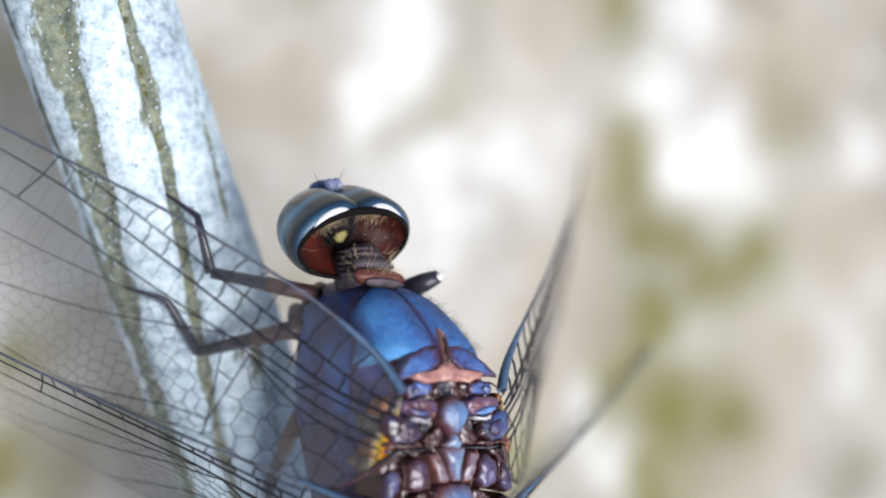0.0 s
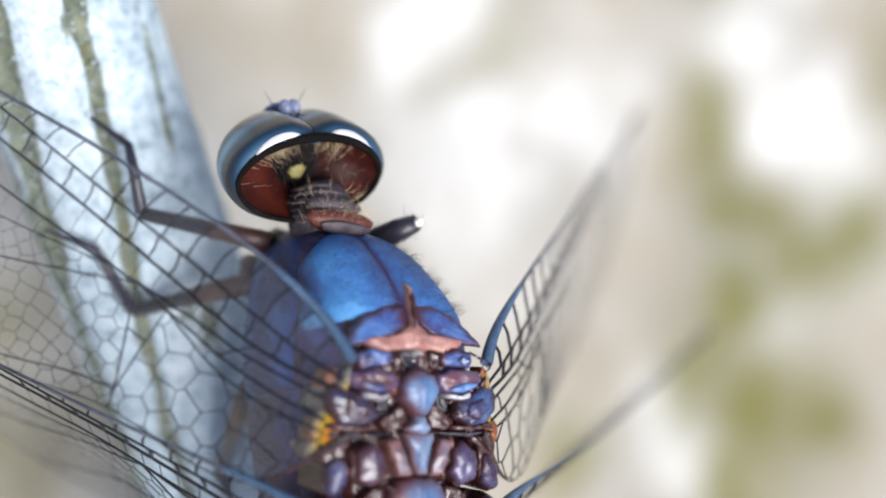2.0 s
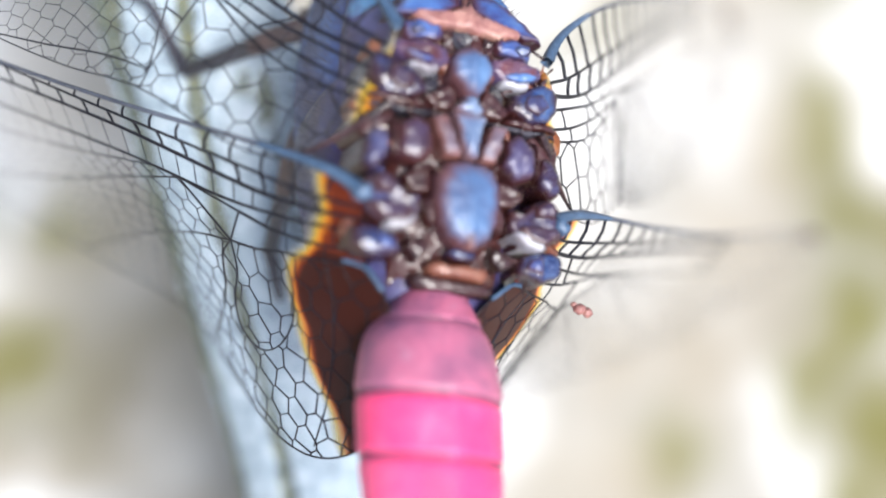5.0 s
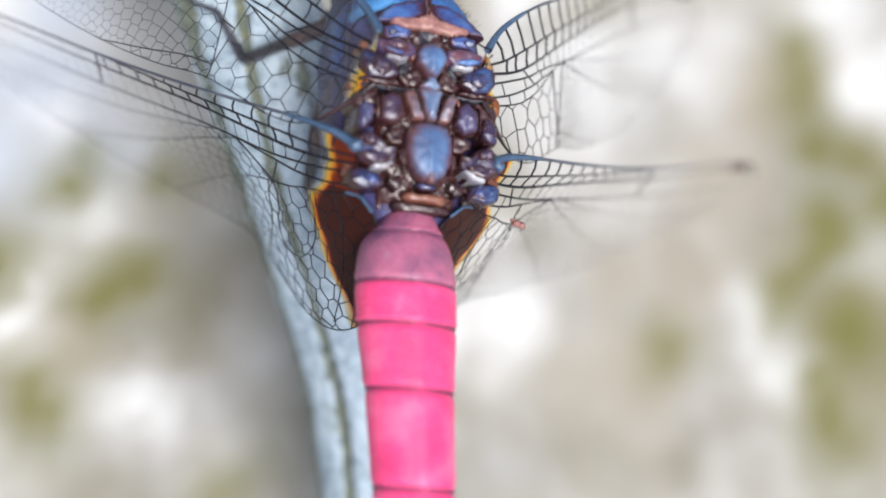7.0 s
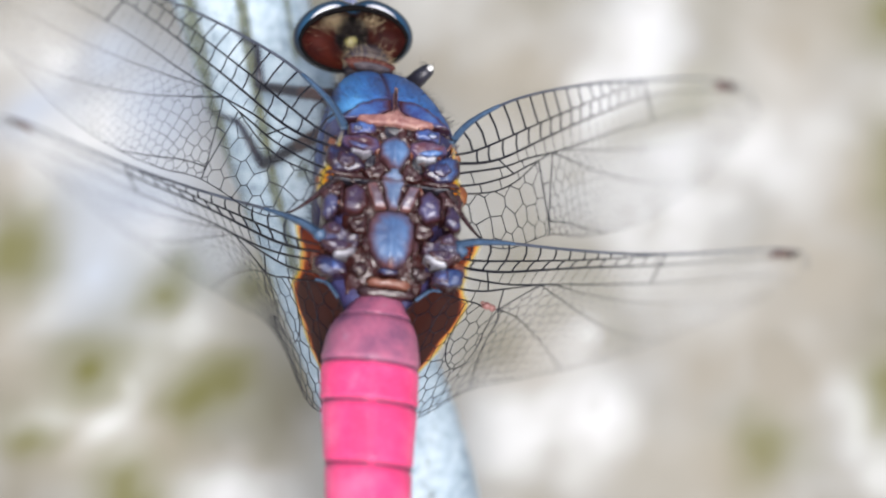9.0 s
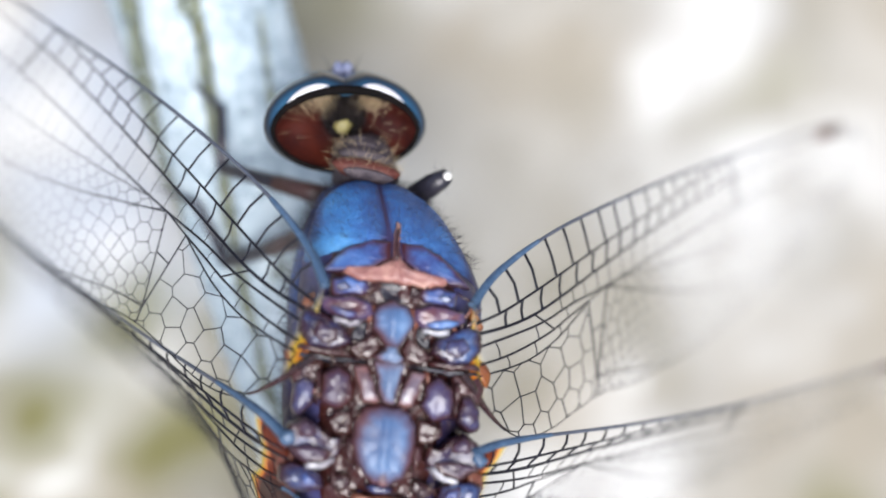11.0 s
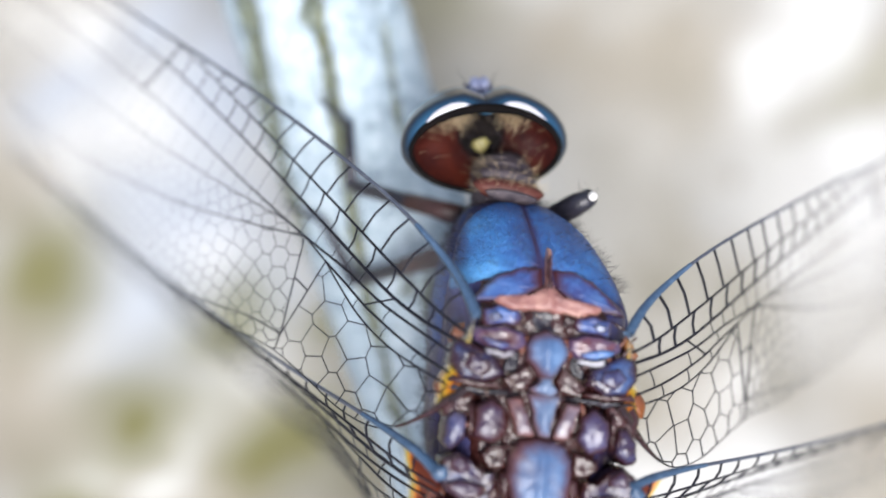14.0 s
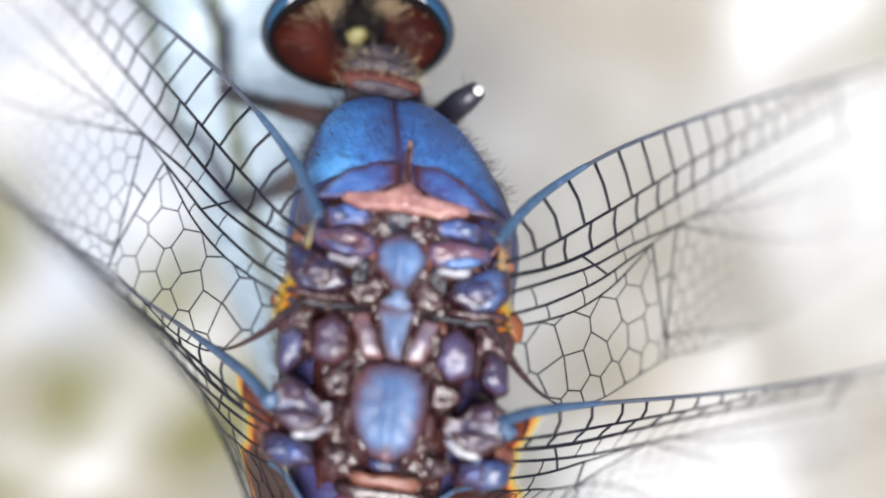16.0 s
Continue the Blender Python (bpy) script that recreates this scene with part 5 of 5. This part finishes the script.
def stalk_mesh():
    rings, moss = [], []
    prev = Vector((1, 0.5, 0)).normalized()
    n = 96
    for i in range(161):
        t = 8 * i / 160
        p = Vector(curve_at(AXIS, t))
        q = Vector(curve_at(AXIS, min(8, t + 0.02))) - Vector(curve_at(AXIS, max(0, t - 0.02)))
        d = q.normalized()
        a = (prev - d * prev.dot(d)).normalized()
        prev = a
        b = d.cross(a)
        if b.z < 0:
            b = -b
        turn = curve_at([(0, 1.2), (1, 1.28), (1.5, 1.4), (2.1, 1.57), (3, 2.1), (4, 2.4), (8, 2.6)], t)[0]
        ring = []
        for j in range(n):
            w = 2 * math.pi * j / n
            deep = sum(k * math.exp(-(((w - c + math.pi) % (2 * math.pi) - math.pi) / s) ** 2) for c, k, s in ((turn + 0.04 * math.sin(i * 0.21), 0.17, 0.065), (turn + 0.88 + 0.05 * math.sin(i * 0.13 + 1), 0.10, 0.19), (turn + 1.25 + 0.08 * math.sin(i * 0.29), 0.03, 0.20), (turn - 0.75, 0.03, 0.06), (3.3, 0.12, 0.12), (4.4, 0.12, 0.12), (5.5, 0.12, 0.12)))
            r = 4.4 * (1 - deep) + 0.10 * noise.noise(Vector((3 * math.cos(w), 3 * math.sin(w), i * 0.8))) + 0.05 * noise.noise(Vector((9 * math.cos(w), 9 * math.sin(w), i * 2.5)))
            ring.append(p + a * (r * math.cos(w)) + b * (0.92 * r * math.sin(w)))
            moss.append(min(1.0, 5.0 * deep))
            if 20 < i < 90 and 0.2 < w < 2.9:
                (TUFTS if deep > 0.10 else CRUST).append((ring[-1].copy(), (a * math.cos(w) + b * math.sin(w)).normalized(), deep))
        rings.append(ring)
    return loft(rings), moss


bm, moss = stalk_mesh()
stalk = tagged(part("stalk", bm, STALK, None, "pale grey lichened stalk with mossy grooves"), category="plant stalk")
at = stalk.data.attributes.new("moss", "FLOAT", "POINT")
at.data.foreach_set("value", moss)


def crumbs(spots, count, lo, hi, rng, jitter):
    """Small irregular grains sitting on the bark."""
    verts, faces = [], []
    for _ in range(count):
        p, n, _ = spots[rng.randrange(len(spots))]
        r = rng.uniform(lo, hi) ** 1.0
        u = n.orthogonal().normalized()
        v = n.cross(u)
        c = p + u * rng.uniform(-jitter, jitter) + v * rng.uniform(-jitter, jitter) - n * 0.4 * r
        k = len(verts)
        verts += [c + r * rng.uniform(0.7, 1.3) * (math.cos(t) * u + math.sin(t) * v) for t in (0.2, 1.4, 2.7, 3.9, 5.2)] + [c + n * r * rng.uniform(0.6, 1.1), c - n * r * 0.8]
        faces += [(k + q, k + (q + 1) % 5, k + 5) for q in range(5)] + [(k + (q + 1) % 5, k + q, k + 6) for q in range(5)]
    return verts, faces


RL = random.Random(3)
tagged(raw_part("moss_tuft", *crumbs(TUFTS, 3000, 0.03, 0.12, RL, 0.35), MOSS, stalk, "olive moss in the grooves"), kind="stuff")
tagged(raw_part("lichen_crust", *crumbs(CRUST, 3600, 0.03, 0.11, RL, 0.5), LICHEN, stalk, "pale grey lichen grains"), kind="stuff")

# Ground: one sheet that reaches the horizon, lumpy under the stones.
GZ = -42.0


def land(x, y):
    """Height of the ground."""
    return GZ + (0.8 * noise.noise(Vector((x / 10, y / 10, 0))) + 1.0 * noise.noise(Vector((x / 26, y / 26, 5))) if max(abs(x), abs(y)) <= 120 else 0.0)


lines = [-400000, -60000, -12000, -3000, -1000, -400, -200] + list(range(-120, 121, 2)) + [200, 400, 1000, 3000, 12000, 60000, 400000]
verts = []
for y in lines:
    for x in lines:
        k = 1.0 if abs(x) <= 120 and abs(y) <= 120 else 0.0
        verts.append((x, y, land(x, y) - (0 if k else 3)))
m = len(lines)
faces = [(j * m + i, j * m + i + 1, (j + 1) * m + i + 1, (j + 1) * m + i) for j in range(m - 1) for i in range(m - 1)]
ground = tagged(raw_part("ground", verts, faces, SOIL, None, "pale stony ground with moss"), kind="structure")


def stone_mesh(k, rough):
    bm = bmesh.new()
    bmesh.ops.create_icosphere(bm, subdivisions=3, radius=1.0)
    for v in bm.verts:
        p = v.co.copy()
        f = 1 + 0.28 * noise.noise(p * 0.9 + Vector((k * 7.3, 0, 0))) + rough * noise.noise(p * 3 + Vector((0, k * 5.1, 0)))
        v.co = Vector((p.x * 1.05, p.y * 0.85, p.z * 0.5)) * f
    return bm


RS = random.Random(5)


def shared(name, k, rough=0.03):
    bm = stone_mesh(k, rough)
    me = bpy.data.meshes.new(name)
    bmesh.ops.scale(bm, vec=(MM,) * 3, verts=bm.verts)
    bm.to_mesh(me)
    bm.free()
    me.polygons.foreach_set("use_smooth", [True] * len(me.polygons))
    me.materials.append(SOIL)
    return me


KINDS = {
    "white": ("pebble", [shared("pebble", k) for k in range(3)], "bleached white pebble on stony ground"),
    "pale": ("pebble", [shared("pebble", k + 3) for k in range(4)], "pale buff pebble on stony ground"),
    "grey": ("pebble", [shared("pebble", k + 7) for k in range(2)], "blue-grey pebble on stony ground"),
    "tan": ("pebble", [shared("pebble", k + 9) for k in range(2)], "tan pebble on stony ground"),
    "moss": ("moss_cushion", [shared("moss_cushion", k + 11, 0.5) for k in range(3)], "olive green moss cushion between pebbles"),
    "fresh": ("moss_cushion", [shared("moss_cushion", k + 14, 0.5) for k in range(1)], "fresh green moss cushion between pebbles"),
}
LAID, PATCHES, PEBBLES = [], [], []


def lay(kind, x, y, r, flat=0.28):
    """A stone or cushion half sunk in the ground."""
    name, meshes, label = KINDS[kind]
    ob = new(name, meshes[RS.randrange(len(meshes))].copy())
    ob.location = (x * MM, y * MM, (land(x, y) - 0.02 * r) * MM)
    ob.scale = (r, r, r * flat)
    slope = Vector((land(x - 2, y) - land(x + 2, y), land(x, y - 2) - land(x, y + 2), 4.0))
    ob.rotation_euler = (Vector((0, 0, 1)).rotation_difference(slope).to_matrix() @ Matrix.Rotation(RS.uniform(0, 6.28), 3, "Z")).to_euler()
    LAID.append((x, y, r))
    PEBBLES.append(ob)
    return tagged(ob, label, "moss" if "moss" in name else "pebble", "moss cushions" if "moss" in name else "pebbles on the ground")


PALE_SPOTS = [(22, 26, 4.2), (35, 18, 4.4), (29, 11, 4.9), (27, 15, 2.8), (21, -7, 3.2), (57, 19, 4.4), (51, 25, 2.2), (58, 33, 2.6), (81, 21, 3.0), (63, 15, 3.0), (45, -5, 2.0), (47, -10, 2.0), (14, -9, 2.3), (-12, -4, 2.2),
              (-28, 18, 1.7), (-25, 9, 1.9), (-22, 12, 2.2), (-17, 4, 1.6), (-26, 5, 1.6), (-24, -3, 1.7), (-8, -18, 2.2), (-18, -13, 1.8), (-23, -11, 1.4), (24, 29, 3.0), (24, 10, 2.2), (20, -1, 2.4), (-17, -9, 1.6), (20, 20, 2.5)]
MOSS_SPOTS = [(47, 31, 2.5), (49, 16, 2.6), (50, 11, 2.6), (58, 8, 3.0), (65, 10, 3.2), (52, 4, 2.8), (54, -6, 4.2), (50, 0, 2.0), (53, -15, 3.2), (35, -9, 1.9), (-20, -8, 2.6), (-9, -8, 2.2), (-15, -18, 2.7), (-24, -13, 1.6), (-8, 0, 1.6), (-27, 1, 2.4),
              (-15, -1, 2.1), (-11, -9, 2.2), (54, 10, 2.4), (62, 7, 2.6), (62, -6, 3.0), (48, 20, 2.2), (48, -3, 2.2)]
BUFF_SPOTS = [(14, 22, 3.6), (37, -2, 5.0), (40, 7, 3.8), (17, -3, 2.4), (32, -12, 3.7), (38, 28, 4.5), (73, 29, 5.0), (10, 19, 3.0), (5, 20, 3.3), (66, -9, 5.0), (76, 11, 5.0), (63, -17, 4.0), (66, 27, 4.0), (70, 1, 4.0), (56, -9, 3.0), (44, 14, 2.6), (40, 34, 3.5), (30, -3, 3.0), (-27, -6, 3.2), (-28, 8, 2.4), (-20, -15, 2.6), (-13, -13, 2.2)]
SLATE_SPOTS = [(-18, 6, 4.2), (-20, 0, 3.0), (-13, 1, 2.6), (-17, 15, 3.2), (-27, 14, 2.4), (-22, 19, 2.6)]
SPOTS = [(kind, x, y, r) for kind, some in (("white", PALE_SPOTS), ("moss", MOSS_SPOTS), ("tan", BUFF_SPOTS), ("grey", SLATE_SPOTS)) for x, y, r in some] + [("fresh", 51, -12, 2.3)]
for kind, x, y, r in SPOTS:
    PATCHES.append((kind, x, y, r))
    lay(kind, x, y, r * (0.35 if kind in ("moss", "fresh") else 0.55), 0.05)


def stain(ob):
    """Marks the bleached and the mossy places of the ground on a mesh."""
    m = ob.matrix_basis
    co = [(m @ v.co) / MM for v in ob.data.vertices]
    # ragged outlines
    co = [Vector((p.x + 2.4 * noise.noise(Vector((p.x / 7, p.y / 7, 3))) + 1.2 * noise.noise(Vector((p.x / 3.5, p.y / 3.5, 4))),
                  p.y + 2.4 * noise.noise(Vector((p.x / 7, p.y / 7, 8))) + 1.2 * noise.noise(Vector((p.x / 3.5, p.y / 3.5, 9))), p.z)) for p in co]
    for name, kinds, wave, floor in (("buff", ("tan",), 18, 0.2), ("slate", ("grey",), 16, 0.5), ("white", ("white",), 20, 0.42), ("moss", ("moss", "fresh"), 15, 0.42)):
        spots = [(x, y, r) for k, x, y, r in PATCHES if k in kinds]
        val = []
        for p in co:
            w = max(0.0, min(0.8, 2.2 * (noise.noise(Vector((p.x / wave, p.y / wave, wave))) - floor))) if max(abs(p.x), abs(p.y)) < 115 else 0.1
            for x, y, r in spots if max(abs(p.x), abs(p.y)) < 115 else ():
                d = ((p.x - x) ** 2 + (p.y - y) ** 2) / ((1.3 if name == "white" else 1.45) * r) ** 2
                if d < 5:
                    w = max(w, math.exp(-d))
            val.append(w)
        at = ob.data.attributes.new(name, "FLOAT", "POINT")
        at.data.foreach_set("value", val)


STAINED = [ground]

for _ in range(5000):
    x, y = RS.uniform(-55, 95), RS.uniform(-45, 60)
    r = RS.uniform(1.2, 2.8)
    if len(LAID) < 120 and all((x - a) ** 2 + (y - b) ** 2 > (0.75 * (r + c)) ** 2 for a, b, c in LAID):
        lay(RS.choice(("pale", "pale", "grey", "tan")), x, y, r, 0.04)


for ob in STAINED + PEBBLES:
    stain(ob)


def motions():
    # the head keeps still but for one quick cock aside
    rest = pose(HEAD_AT[0] * MM, HEAD_AT[1] * MM, HEAD_AT[2] * MM, *HEAD_TILT)
    cocked = pose((HEAD_AT[0] - 0.1) * MM, (HEAD_AT[1] - 0.3) * MM, HEAD_AT[2] * MM, -42, 10, 36)
    walk(head, [(0.0, rest), (13.4, rest), (13.5, rest), (13.6, cocked), (13.7, cocked), (13.8, rest), (14.6, rest), (16.0, rest)])


motions()
